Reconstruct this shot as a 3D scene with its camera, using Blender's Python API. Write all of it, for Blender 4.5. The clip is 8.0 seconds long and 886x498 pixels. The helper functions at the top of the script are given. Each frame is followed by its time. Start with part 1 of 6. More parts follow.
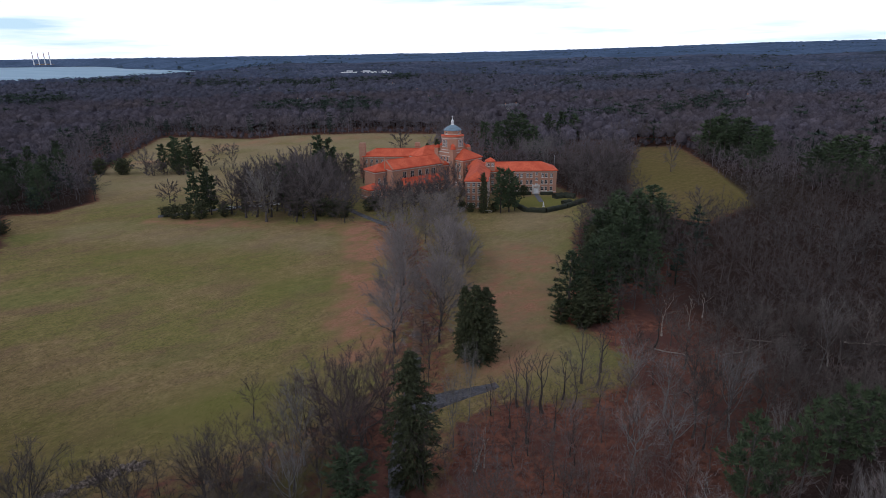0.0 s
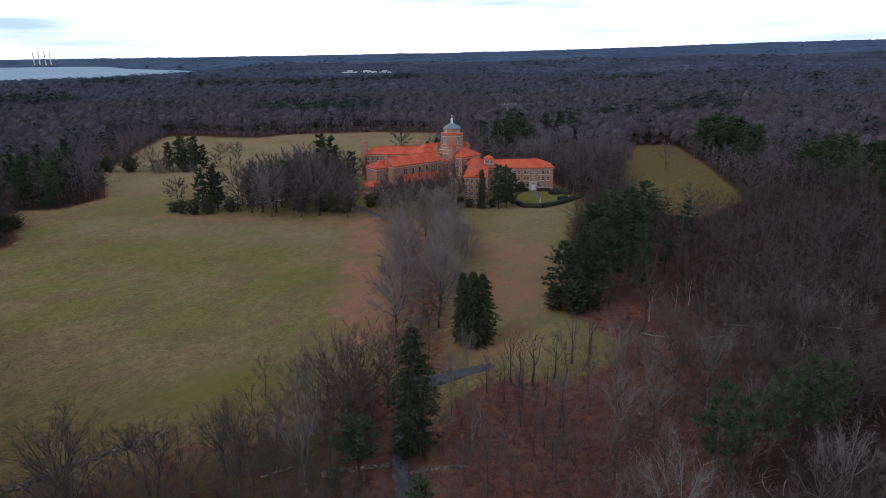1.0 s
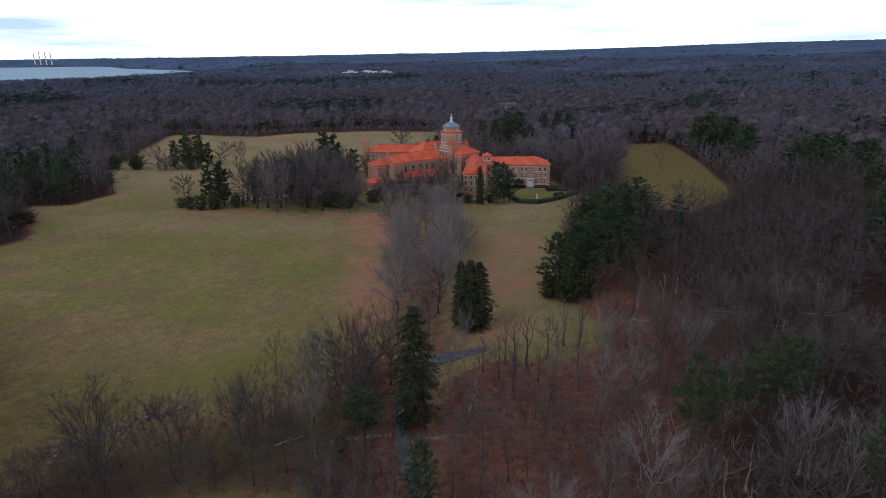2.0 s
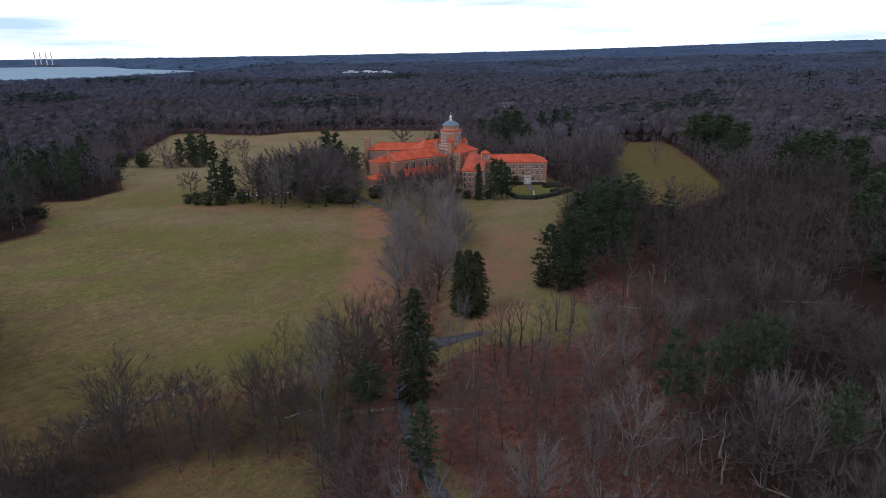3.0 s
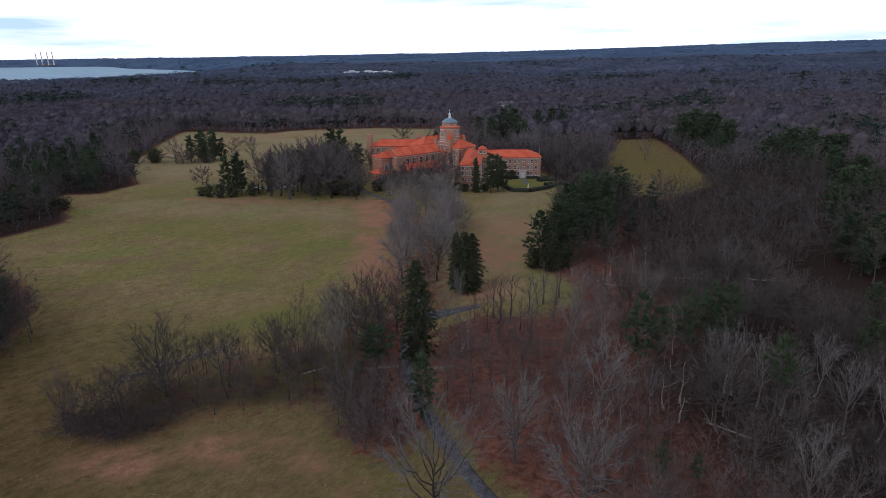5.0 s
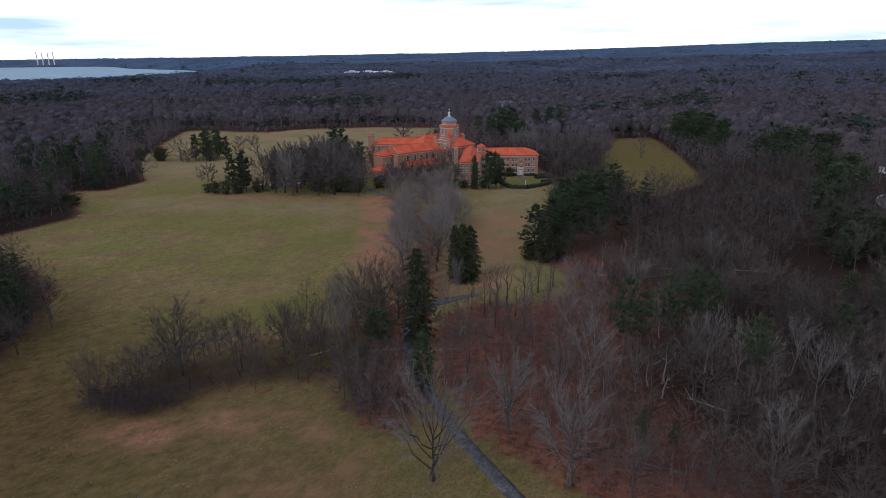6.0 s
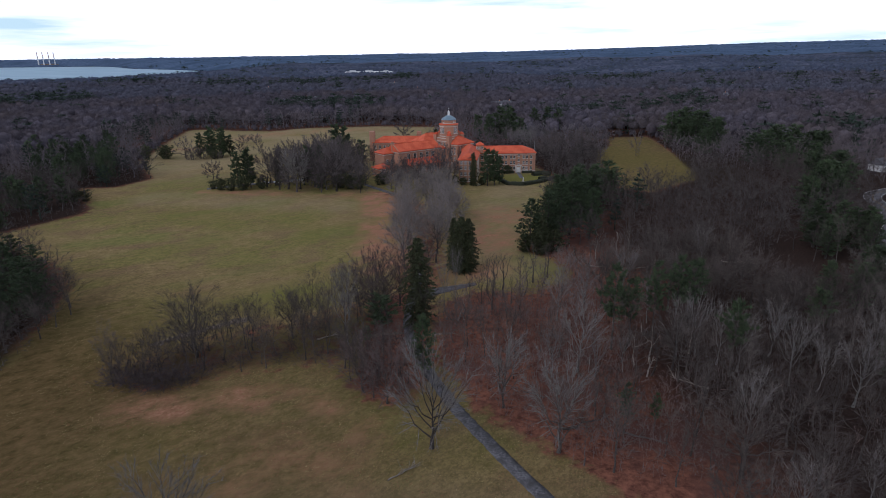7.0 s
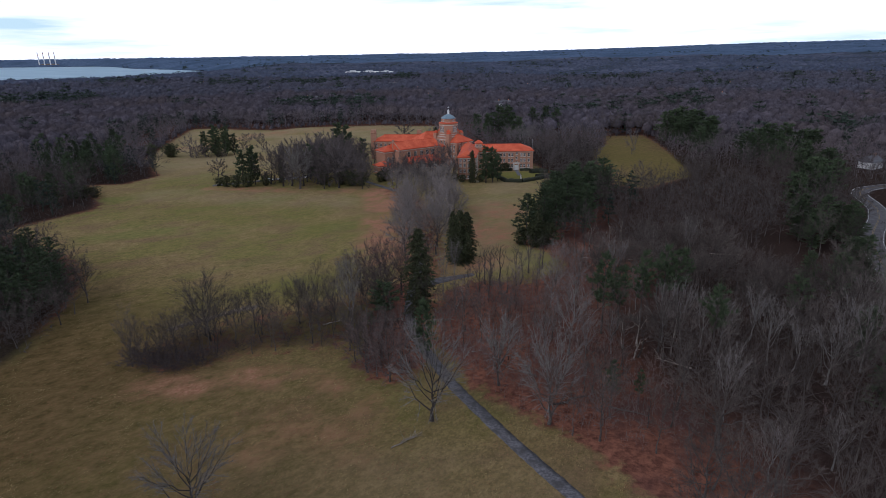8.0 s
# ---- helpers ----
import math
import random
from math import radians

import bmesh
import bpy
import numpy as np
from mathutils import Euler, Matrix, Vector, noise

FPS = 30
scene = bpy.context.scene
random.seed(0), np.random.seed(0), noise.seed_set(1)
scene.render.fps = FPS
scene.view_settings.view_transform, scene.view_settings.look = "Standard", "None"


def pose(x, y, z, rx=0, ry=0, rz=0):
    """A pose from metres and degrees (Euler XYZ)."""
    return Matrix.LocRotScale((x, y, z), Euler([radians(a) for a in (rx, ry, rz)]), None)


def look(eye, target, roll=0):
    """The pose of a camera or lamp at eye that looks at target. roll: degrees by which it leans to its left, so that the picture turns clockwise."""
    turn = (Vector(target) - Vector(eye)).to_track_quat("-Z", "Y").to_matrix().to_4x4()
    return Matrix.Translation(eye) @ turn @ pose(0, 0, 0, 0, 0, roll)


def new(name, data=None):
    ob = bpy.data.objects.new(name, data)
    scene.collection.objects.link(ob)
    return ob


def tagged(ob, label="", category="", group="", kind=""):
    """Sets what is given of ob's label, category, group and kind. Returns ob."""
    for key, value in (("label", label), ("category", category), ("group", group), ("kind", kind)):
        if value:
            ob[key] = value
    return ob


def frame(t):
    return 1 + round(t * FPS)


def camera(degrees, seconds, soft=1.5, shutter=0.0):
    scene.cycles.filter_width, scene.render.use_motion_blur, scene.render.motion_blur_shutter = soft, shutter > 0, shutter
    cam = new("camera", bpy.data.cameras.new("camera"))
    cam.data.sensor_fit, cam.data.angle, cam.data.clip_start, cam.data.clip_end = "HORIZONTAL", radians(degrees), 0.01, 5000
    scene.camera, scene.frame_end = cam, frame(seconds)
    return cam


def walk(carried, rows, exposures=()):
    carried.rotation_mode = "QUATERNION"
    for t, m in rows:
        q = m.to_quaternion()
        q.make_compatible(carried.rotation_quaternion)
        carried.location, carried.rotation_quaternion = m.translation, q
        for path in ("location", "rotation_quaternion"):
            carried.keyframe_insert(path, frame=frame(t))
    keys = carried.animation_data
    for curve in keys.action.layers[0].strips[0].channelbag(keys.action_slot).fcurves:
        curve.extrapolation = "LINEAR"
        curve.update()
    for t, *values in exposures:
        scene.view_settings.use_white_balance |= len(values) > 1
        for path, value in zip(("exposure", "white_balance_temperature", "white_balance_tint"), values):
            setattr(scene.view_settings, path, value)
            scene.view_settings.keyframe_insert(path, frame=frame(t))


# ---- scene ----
# ---- camera ----
cam = camera(73.7, 8.0, soft=0.65)
PATH = [(t, 0.166 * (t - 1.0), -8.4 * t, 65.0 + 0.13 * (t - 1.0)) for t in (0.0, 1.0, 2.0, 3.0, 4.0, 5.0, 6.0, 7.0, 8.0)]
walk(cam, [(t, pose(x, y, z, 90 - 18.29) @ pose(0, 0, 0, 0, 0, -0.7)) for t, x, y, z in PATH],
     [(0.0, -0.08, 5820, 16), (8.0, -0.08, 5820, 16)])


# ---- world and sun ----
def build_world():
    world = bpy.data.worlds.new("overcast_sky")
    scene.world = world
    world.use_nodes = True
    nt = world.node_tree
    nt.nodes.clear()
    N, L = nt.nodes.new, nt.links.new
    sky = N("ShaderNodeTexSky")
    sky.sky_type, sky.sun_disc = "NISHITA", False
    sky.sun_elevation, sky.sun_rotation = radians(42), radians(231)
    sky.dust_density = 3.0
    co = N("ShaderNodeTexCoord")
    sep = N("ShaderNodeSeparateXYZ")
    L(co.outputs["Generated"], sep.inputs[0])
    mp = N("ShaderNodeMapping")
    mp.inputs["Scale"].default_value = (1.3, 1.3, 14.0)
    mp.inputs["Location"].default_value = (1.93, 0.15, 0.38)
    L(co.outputs["Generated"], mp.inputs[0])
    nz = N("ShaderNodeTexNoise")
    nz.inputs["Scale"].default_value, nz.inputs["Detail"].default_value = 2.2, 6
    nz.inputs["Roughness"].default_value = 0.55
    L(mp.outputs[0], nz.inputs["Vector"])
    ramp = N("ShaderNodeValToRGB")
    ramp.color_ramp.elements[0].position, ramp.color_ramp.elements[0].color = 0.32, (0.50, 0.67, 0.72, 1)
    ramp.color_ramp.elements[1].position, ramp.color_ramp.elements[1].color = 0.46, (0.97, 1.02, 1.10, 1)
    L(nz.outputs["Fac"], ramp.inputs[0])
    # a cloud deck that is brightest low over the land and thicker overhead
    up = N("ShaderNodeMapRange")
    up.inputs["From Min"].default_value, up.inputs["From Max"].default_value = 0.02, 0.55
    up.inputs["To Min"].default_value, up.inputs["To Max"].default_value = 1.3, 0.48
    L(sep.outputs["Z"], up.inputs["Value"])
    cloud = N("ShaderNodeVectorMath")
    cloud.operation = "SCALE"
    L(ramp.outputs[0], cloud.inputs[0])
    L(up.outputs[0], cloud.inputs["Scale"])
    clear = N("ShaderNodeVectorMath")
    clear.operation = "SCALE"
    clear.inputs["Scale"].default_value = 0.1
    L(sky.outputs[0], clear.inputs[0])
    mix = N("ShaderNodeMix")
    mix.data_type = "RGBA"
    mix.inputs["Factor"].default_value = 0.82
    L(clear.outputs[0], mix.inputs["A"])
    L(cloud.outputs[0], mix.inputs["B"])
    bg = N("ShaderNodeBackground")
    bg.inputs["Strength"].default_value = 1.15
    L(mix.outputs["Result"], bg.inputs["Color"])
    out = N("ShaderNodeOutputWorld")
    L(bg.outputs[0], out.inputs["Surface"])


build_world()
lamp = bpy.data.lights.new("sun", "SUN")
lamp.energy, lamp.angle, lamp.color = 0.8, radians(25), (1.0, 0.97, 0.95)
sun = new("sun", lamp)
sun.matrix_world = look((-110, -90, 130), (0, 0, 0))


# ---- materials ----
def material(name, c1, c2, scale=3.0, rough=0.85, c3=None, scale3=0.3, vary=0.0, bump=0.0, metal=0.0, stretch=None, spec=0.2, island=0.0):
    """Two noise scales of colour, optional change from piece to piece, and fine relief."""
    m = bpy.data.materials.new(name)
    m.use_nodes = True
    nt = m.node_tree
    N, L = nt.nodes.new, nt.links.new
    bsdf = nt.nodes["Principled BSDF"]
    geo = N("ShaderNodeNewGeometry")
    vec = geo.outputs["Position"]
    if stretch:
        mp = N("ShaderNodeMapping")
        mp.inputs["Scale"].default_value = stretch
        L(vec, mp.inputs[0])
        vec = mp.outputs[0]

    def noise_node(s, detail=5):
        n = N("ShaderNodeTexNoise")
        n.inputs["Scale"].default_value, n.inputs["Detail"].default_value = s, detail
        L(vec, n.inputs["Vector"])
        return n

    def mixed(fac, a, b, lo=0.35, hi=0.65):
        r = N("ShaderNodeMapRange")
        r.inputs["From Min"].default_value, r.inputs["From Max"].default_value = lo, hi
        L(fac, r.inputs["Value"])
        k = N("ShaderNodeMix")
        k.data_type = "RGBA"
        L(r.outputs[0], k.inputs["Factor"])
        for sock, v in (("A", a), ("B", b)):
            if isinstance(v, tuple):
                k.inputs[sock].default_value = (*v, 1)
            else:
                L(v, k.inputs[sock])
        return k.outputs["Result"]

    fine = noise_node(scale)
    col = mixed(fine.outputs["Fac"], c1, c2)
    if c3:
        col = mixed(noise_node(scale3, 3).outputs["Fac"], col, c3, 0.42, 0.68)
    for amount, source in ((vary, "object"), (island, "island")):
        if amount:
            rnd = N("ShaderNodeObjectInfo").outputs["Random"] if source == "object" else geo.outputs["Random Per Island"]
            r = N("ShaderNodeMapRange")
            r.inputs["To Min"].default_value, r.inputs["To Max"].default_value = 1 - amount, 1 + amount
            L(rnd, r.inputs["Value"])
            h = N("ShaderNodeHueSaturation")
            L(r.outputs[0], h.inputs["Value"])
            L(col, h.inputs["Color"])
            col = h.outputs[0]
    L(col, bsdf.inputs["Base Color"])
    bsdf.inputs["Roughness"].default_value = rough
    bsdf.inputs["Metallic"].default_value = metal
    bsdf.inputs["Specular IOR Level"].default_value = spec
    if bump:
        b = N("ShaderNodeBump")
        b.inputs["Strength"].default_value, b.inputs["Distance"].default_value = bump, 0.3
        L(fine.outputs["Fac"], b.inputs["Height"])
        L(b.outputs[0], bsdf.inputs["Normal"])
    return m


# bark, twigs and leaves are matt
BARK = material("bark_brown", (0.050, 0.041, 0.036), (0.095, 0.080, 0.072), 5, vary=0.4)
TWIG = material("twig_grey_brown", (0.060, 0.049, 0.043), (0.118, 0.100, 0.090), 2, vary=0.38, spec=0.0)
TWIG_AVENUE = material("twig_ash_grey", (0.145, 0.123, 0.112), (0.245, 0.212, 0.196), 2, vary=0.2)
TWIG_WHIP = material("twig_young", (0.105, 0.080, 0.070), (0.185, 0.150, 0.132), 2, vary=0.3, spec=0.0)
STRAW = material("dead_straw", (0.19, 0.145, 0.066), (0.29, 0.225, 0.11), 0.3, island=0.3, spec=0.0)
SEDGE = material("sedge", (0.095, 0.088, 0.028), (0.17, 0.145, 0.052), 0.3, island=0.3, spec=0.0)
LEAF_RED = material("fallen_leaf", (0.15, 0.060, 0.036), (0.25, 0.115, 0.070), 0.3, island=0.3, spec=0.0)
TWIG_GROVE = material("twig_umber", (0.082, 0.069, 0.066), (0.150, 0.128, 0.122), 2, vary=0.3, spec=0.0)
TWIG_DARK = material("twig_dark", (0.055, 0.043, 0.042), (0.098, 0.080, 0.078), 2, vary=0.25, spec=0.0)
TWIG_RED = material("twig_red_brown", (0.135, 0.096, 0.086), (0.21, 0.155, 0.140), 2, vary=0.25)
TWIG_MAPLE = material("twig_purple_brown", (0.084, 0.062, 0.058), (0.145, 0.110, 0.104), 2, vary=0.25, spec=0.0)
BARK_PALE = material("bark_pale", (0.12, 0.111, 0.102), (0.215, 0.201, 0.188), 3, vary=0.2)
TWIG_PALE = material("twig_pale", (0.125, 0.111, 0.101), (0.215, 0.195, 0.180), 2, vary=0.2)
WOODS_TWIG = material("woodland_twigs", (0.058, 0.049, 0.046), (0.112, 0.098, 0.092), 0.6, c3=(0.084, 0.068, 0.062), scale3=0.02, island=0.35, spec=0.0)
NEEDLE = material("pine_needles", (0.030, 0.046, 0.022), (0.066, 0.088, 0.042), 1.2, rough=0.7, vary=0.25, island=0.25)
NEEDLE_DARK = material("spruce_needles", (0.034, 0.042, 0.018), (0.082, 0.088, 0.042), 1.2, rough=0.7, vary=0.2, island=0.25)
NEEDLE_FAR = material("far_needles", (0.018, 0.030, 0.022), (0.036, 0.052, 0.036), 0.3, rough=0.75)
HEDGE = material("clipped_hedge_leaf", (0.022, 0.026, 0.017), (0.042, 0.045, 0.028), 2.5, bump=0.6)
# distance haze is painted into these crowns, bluer from band to band
WOODS_FAR = material("far_woods_haze_tint", (0.066, 0.058, 0.070), (0.108, 0.096, 0.114), 0.5, c3=(0.086, 0.071, 0.074), scale3=0.012, bump=0.3, island=0.2, spec=0.0)
WOODS_OUTER = material("outer_woods_haze_tint", (0.056, 0.057, 0.075), (0.094, 0.094, 0.120), 0.5, c3=(0.070, 0.066, 0.080), scale3=0.008, bump=0.4, island=0.14, spec=0.0)
WOODS_HAZED = material("distant_woods_haze_tint", (0.050, 0.058, 0.086), (0.080, 0.092, 0.130), 0.3, c3=(0.052, 0.064, 0.092), scale3=0.006, bump=0.4, island=0.14, spec=0.0)
# paler copy of the woodland twigs, with middle-distance haze mixed into the colour
WOODS_MID = material("woodland_twigs_haze_tint", (0.108, 0.094, 0.099), (0.180, 0.160, 0.166), 0.3, c3=(0.150, 0.120, 0.122), scale3=0.02, island=0.3, spec=0.0)
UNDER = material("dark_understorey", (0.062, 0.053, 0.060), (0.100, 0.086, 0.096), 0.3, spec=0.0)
# canopy sheets carry the same painted haze, bluest at the horizon
CANOPY = material("canopy_haze_tint", (0.062, 0.070, 0.098), (0.108, 0.114, 0.156), 0.11, c3=(0.040, 0.050, 0.062), scale3=0.008, bump=0.6, spec=0.0)
CANOPY_FAR = material("far_canopy_haze_tint", (0.066, 0.098, 0.155), (0.098, 0.136, 0.205), 0.05, c3=(0.054, 0.082, 0.128), scale3=0.006, bump=0.5, spec=0.0)
BRICK = material("tan_brick", (0.33, 0.168, 0.108), (0.43, 0.236, 0.160), 3.5, c3=(0.37, 0.200, 0.135), scale3=0.25, bump=0.2)
STONE = material("limestone_trim", (0.48, 0.43, 0.38), (0.62, 0.57, 0.51), 2)
TILE = material("terracotta_tile", (0.49, 0.086, 0.038), (0.61, 0.132, 0.062), 2.2, rough=0.75, c3=(0.44, 0.07, 0.03), scale3=0.22, bump=0.5, vary=0.08)
COPPER = material("weathered_copper", (0.13, 0.19, 0.23), (0.2, 0.27, 0.31), 1.5, rough=0.6)
GLASS = material("window_glass", (0.012, 0.014, 0.017), (0.03, 0.033, 0.036), 0.5, rough=0.12, spec=0.5)
WHITE = material("white_paint", (0.62, 0.62, 0.60), (0.75, 0.74, 0.72), 1.0, rough=0.5)
RED_PAINT = material("red_paint", (0.4, 0.05, 0.03), (0.45, 0.07, 0.05), 1.0, rough=0.5)
YELLOW_PAINT = material("yellow_road_paint", (0.22, 0.14, 0.035), (0.28, 0.18, 0.05), 1.0, rough=0.7)
SLATE = material("grey_shingle", (0.09, 0.09, 0.10), (0.15, 0.15, 0.16), 1.5)
ASPHALT = material("worn_asphalt", (0.062, 0.060, 0.064), (0.150, 0.143, 0.150), 2.2, rough=0.85, c3=(0.060, 0.056, 0.056), scale3=0.5, bump=0.2)
LEAFY = material("leaf_strewn_asphalt", (0.105, 0.062, 0.040), (0.205, 0.125, 0.080), 0.9, c3=(0.085, 0.078, 0.076), scale3=0.25, bump=0.3, spec=0.0)
FIELDSTONE = material("fieldstone", (0.095, 0.074, 0.058), (0.215, 0.170, 0.135), 1.6, island=0.35)
DEADWOOD = material("dead_wood", (0.17, 0.145, 0.12), (0.32, 0.28, 0.24), 2.5, vary=0.25)
STEEL = material("painted_steel", (0.35, 0.36, 0.37), (0.45, 0.46, 0.47), 2, rough=0.45)
CAR_PAINTS = [material("car_paint_" + n, c, tuple(v * 1.1 for v in c), 2, rough=0.25, spec=0.5)
              for n, c in (("white", (0.6, 0.6, 0.6)), ("silver", (0.35, 0.36, 0.38)), ("dark", (0.03, 0.035, 0.045)))]
RUBBER = material("rubber", (0.015, 0.015, 0.015), (0.025, 0.025, 0.025), 3)


def ground_material():
    """Winter grass and leaf litter, mixed by the ground's own cover attribute."""
    m = bpy.data.materials.new("winter_grass_and_litter")
    m.use_nodes = True
    nt = m.node_tree
    N, L = nt.nodes.new, nt.links.new
    bsdf = nt.nodes["Principled BSDF"]
    geo = N("ShaderNodeNewGeometry")

    def noise_at(s, detail=6, stretch=(1, 1, 1), rot=0.0, rough=0.6):
        mp = N("ShaderNodeMapping")
        mp.vector_type = "TEXTURE"
        mp.inputs["Scale"].default_value = stretch
        mp.inputs["Rotation"].default_value = (0, 0, rot)
        L(geo.outputs["Position"], mp.inputs[0])
        n = N("ShaderNodeTexNoise")
        n.inputs["Scale"].default_value, n.inputs["Detail"].default_value = s, detail
        n.inputs["Roughness"].default_value = rough
        L(mp.outputs[0], n.inputs["Vector"])
        return n.outputs["Fac"]

    def rng_of(v, lo, hi, a=0.0, b=1.0):
        r = N("ShaderNodeMapRange")
        for k, val in (("From Min", lo), ("From Max", hi), ("To Min", a), ("To Max", b)):
            r.inputs[k].default_value = val
        L(v, r.inputs["Value"])
        return r.outputs[0]

    def mixc(f, a, b):
        k = N("ShaderNodeMix")
        k.data_type = "RGBA"
        L(f, k.inputs["Factor"])
        for sock, v in (("A", a), ("B", b)):
            if isinstance(v, tuple):
                k.inputs[sock].default_value = (*v, 1)
            else:
                L(v, k.inputs[sock])
        return k.outputs["Result"]

    streak = noise_at(0.42, 10, (1.45, 1.0, 1.0), radians(40), 0.8)
    broad = noise_at(0.024, 5, (1.6, 1.0, 1.0), radians(20))
    patch = noise_at(0.085, 6, (1.5, 1.0, 1.0), radians(35), 0.68)
    fine = noise_at(1.5, 9, (1.3, 1.0, 1), radians(60), 0.82)
    olive = mixc(rng_of(streak, 0.38, 0.62), (0.146, 0.142, 0.040), (0.262, 0.216, 0.078))
    tan = mixc(rng_of(streak, 0.38, 0.62), (0.205, 0.148, 0.062), (0.345, 0.246, 0.120))
    grass = mixc(rng_of(broad, 0.44, 0.55), tan, olive)
    grass = mixc(rng_of(patch, 0.48, 0.64, 0.0, 0.8), grass, (0.205, 0.130, 0.080))
    grass = mixc(rng_of(noise_at(0.6, 8, (1.3, 1.0, 1), radians(50), 0.8), 0.46, 0.64, 0.0, 0.5), grass, (0.260, 0.190, 0.085))
    grass = mixc(rng_of(fine, 0.44, 0.62, 0.0, 0.75), grass, (0.088, 0.076, 0.036))
    grass = mixc(rng_of(noise_at(0.035, 4, (2.2, 1.0, 1), radians(28), 0.6), 0.52, 0.66, 0.0, 0.75), grass, mixc(rng_of(streak, 0.38, 0.62), (0.110, 0.118, 0.034), (0.205, 0.196, 0.066)))
    dry = N("ShaderNodeAttribute")
    dry.attribute_name = "dry"
    grass = mixc(rng_of(dry.outputs["Fac"], 0, 1, 0, 0.85), grass, mixc(rng_of(streak, 0.35, 0.65), (0.235, 0.188, 0.102), (0.315, 0.243, 0.145)))
    litter = mixc(rng_of(noise_at(0.5, 8, rough=0.75), 0.38, 0.62), (0.090, 0.039, 0.028), (0.262, 0.112, 0.072))
    litter = mixc(rng_of(noise_at(0.05, 4), 0.45, 0.62), litter, (0.120, 0.060, 0.048))
    att = N("ShaderNodeAttribute")
    att.attribute_name = "litter"
    edge = N("ShaderNodeMath")
    edge.operation = "ADD"
    L(att.outputs["Fac"], edge.inputs[0])
    L(rng_of(noise_at(0.35, 6), 0.3, 0.7, -0.35, 0.35), edge.inputs[1])
    ground_col = mixc(rng_of(edge.outputs[0], 0.3, 0.7), grass, litter)
    lush = N("ShaderNodeAttribute")
    lush.attribute_name = "lush"
    ground_col = mixc(lush.outputs["Fac"], ground_col, mixc(rng_of(fine, 0.4, 0.6), (0.122, 0.126, 0.032), (0.188, 0.170, 0.052)))
    # darker brown grass tone, which also carries painted lens vignetting
    grass_darkening = N("ShaderNodeAttribute")
    grass_darkening.attribute_name = "grass_darkening"
    masked = mixc(rng_of(streak, 0.38, 0.62), (0.070, 0.052, 0.020), (0.160, 0.103, 0.047))
    grass_only = N("ShaderNodeMath")
    grass_only.operation = "MULTIPLY"
    L(grass_darkening.outputs["Fac"], grass_only.inputs[0])
    L(rng_of(edge.outputs[0], 0.3, 0.7, 1.0, 0.0), grass_only.inputs[1])
    ground_col = mixc(grass_only.outputs[0], ground_col, masked)
    rust = N("ShaderNodeAttribute")
    rust.attribute_name = "rust"
    rusty = N("ShaderNodeMath")
    rusty.operation = "MULTIPLY"
    L(rust.outputs["Fac"], rusty.inputs[0])
    L(rng_of(noise_at(0.22, 8, (1.6, 1, 1), radians(30), 0.7), 0.36, 0.6, 0.25, 1.5), rusty.inputs[1])
    ground_col = mixc(rng_of(rusty.outputs[0], 0.1, 0.85, 0, 0.95), ground_col, mixc(rng_of(fine, 0.4, 0.6), (0.255, 0.118, 0.070), (0.385, 0.205, 0.128)))
    # dark leaf floor with the shade under the trees put into its colour
    shaded_mould = N("ShaderNodeAttribute")
    shaded_mould.attribute_name = "shaded_leafmould"
    ground_col = mixc(shaded_mould.outputs["Fac"], ground_col, mixc(rng_of(fine, 0.4, 0.6), (0.022, 0.016, 0.014), (0.045, 0.033, 0.027)))
    L(ground_col, bsdf.inputs["Base Color"])
    bsdf.inputs["Roughness"].default_value = 0.95
    bsdf.inputs["Specular IOR Level"].default_value = 0.0
    b = N("ShaderNodeBump")
    b.inputs["Strength"].default_value, b.inputs["Distance"].default_value = 0.7, 0.4
    L(fine, b.inputs["Height"])
    L(b.outputs[0], bsdf.inputs["Normal"])
    return m


def water_material():
    # the sky's reflection is painted as a pale blue, nearly matt base
    m = material("bay_water", (0.25, 0.36, 0.43), (0.32, 0.44, 0.51), 0.01, rough=0.6, spec=0.04, stretch=(0.3, 1, 1))
    return m


GROUND = ground_material()
WATER = water_material()


# ---- mesh helpers ----
def unit(v):
    v = np.asarray(v, dtype=float)
    return v / (np.linalg.norm(v) + 1e-9)


def mesh_from(name, V, F, mats, smooth=False):
    V, F = np.asarray(V, dtype=np.float32), np.asarray(F, dtype=np.int32)
    me = bpy.data.meshes.new(name)
    me.vertices.add(len(V))
    me.vertices.foreach_set("co", V.ravel())
    k = F.shape[1]
    me.loops.add(F.size)
    me.loops.foreach_set("vertex_index", F.ravel())
    me.polygons.add(len(F))
    me.polygons.foreach_set("loop_start", np.arange(0, F.size, k, dtype=np.int32))
    if smooth:
        me.polygons.foreach_set("use_smooth", np.ones(len(F), dtype=bool))
    for m in (mats if isinstance(mats, (list, tuple)) else [mats]):
        me.materials.append(m)
    me.update(calc_edges=True)
    return me


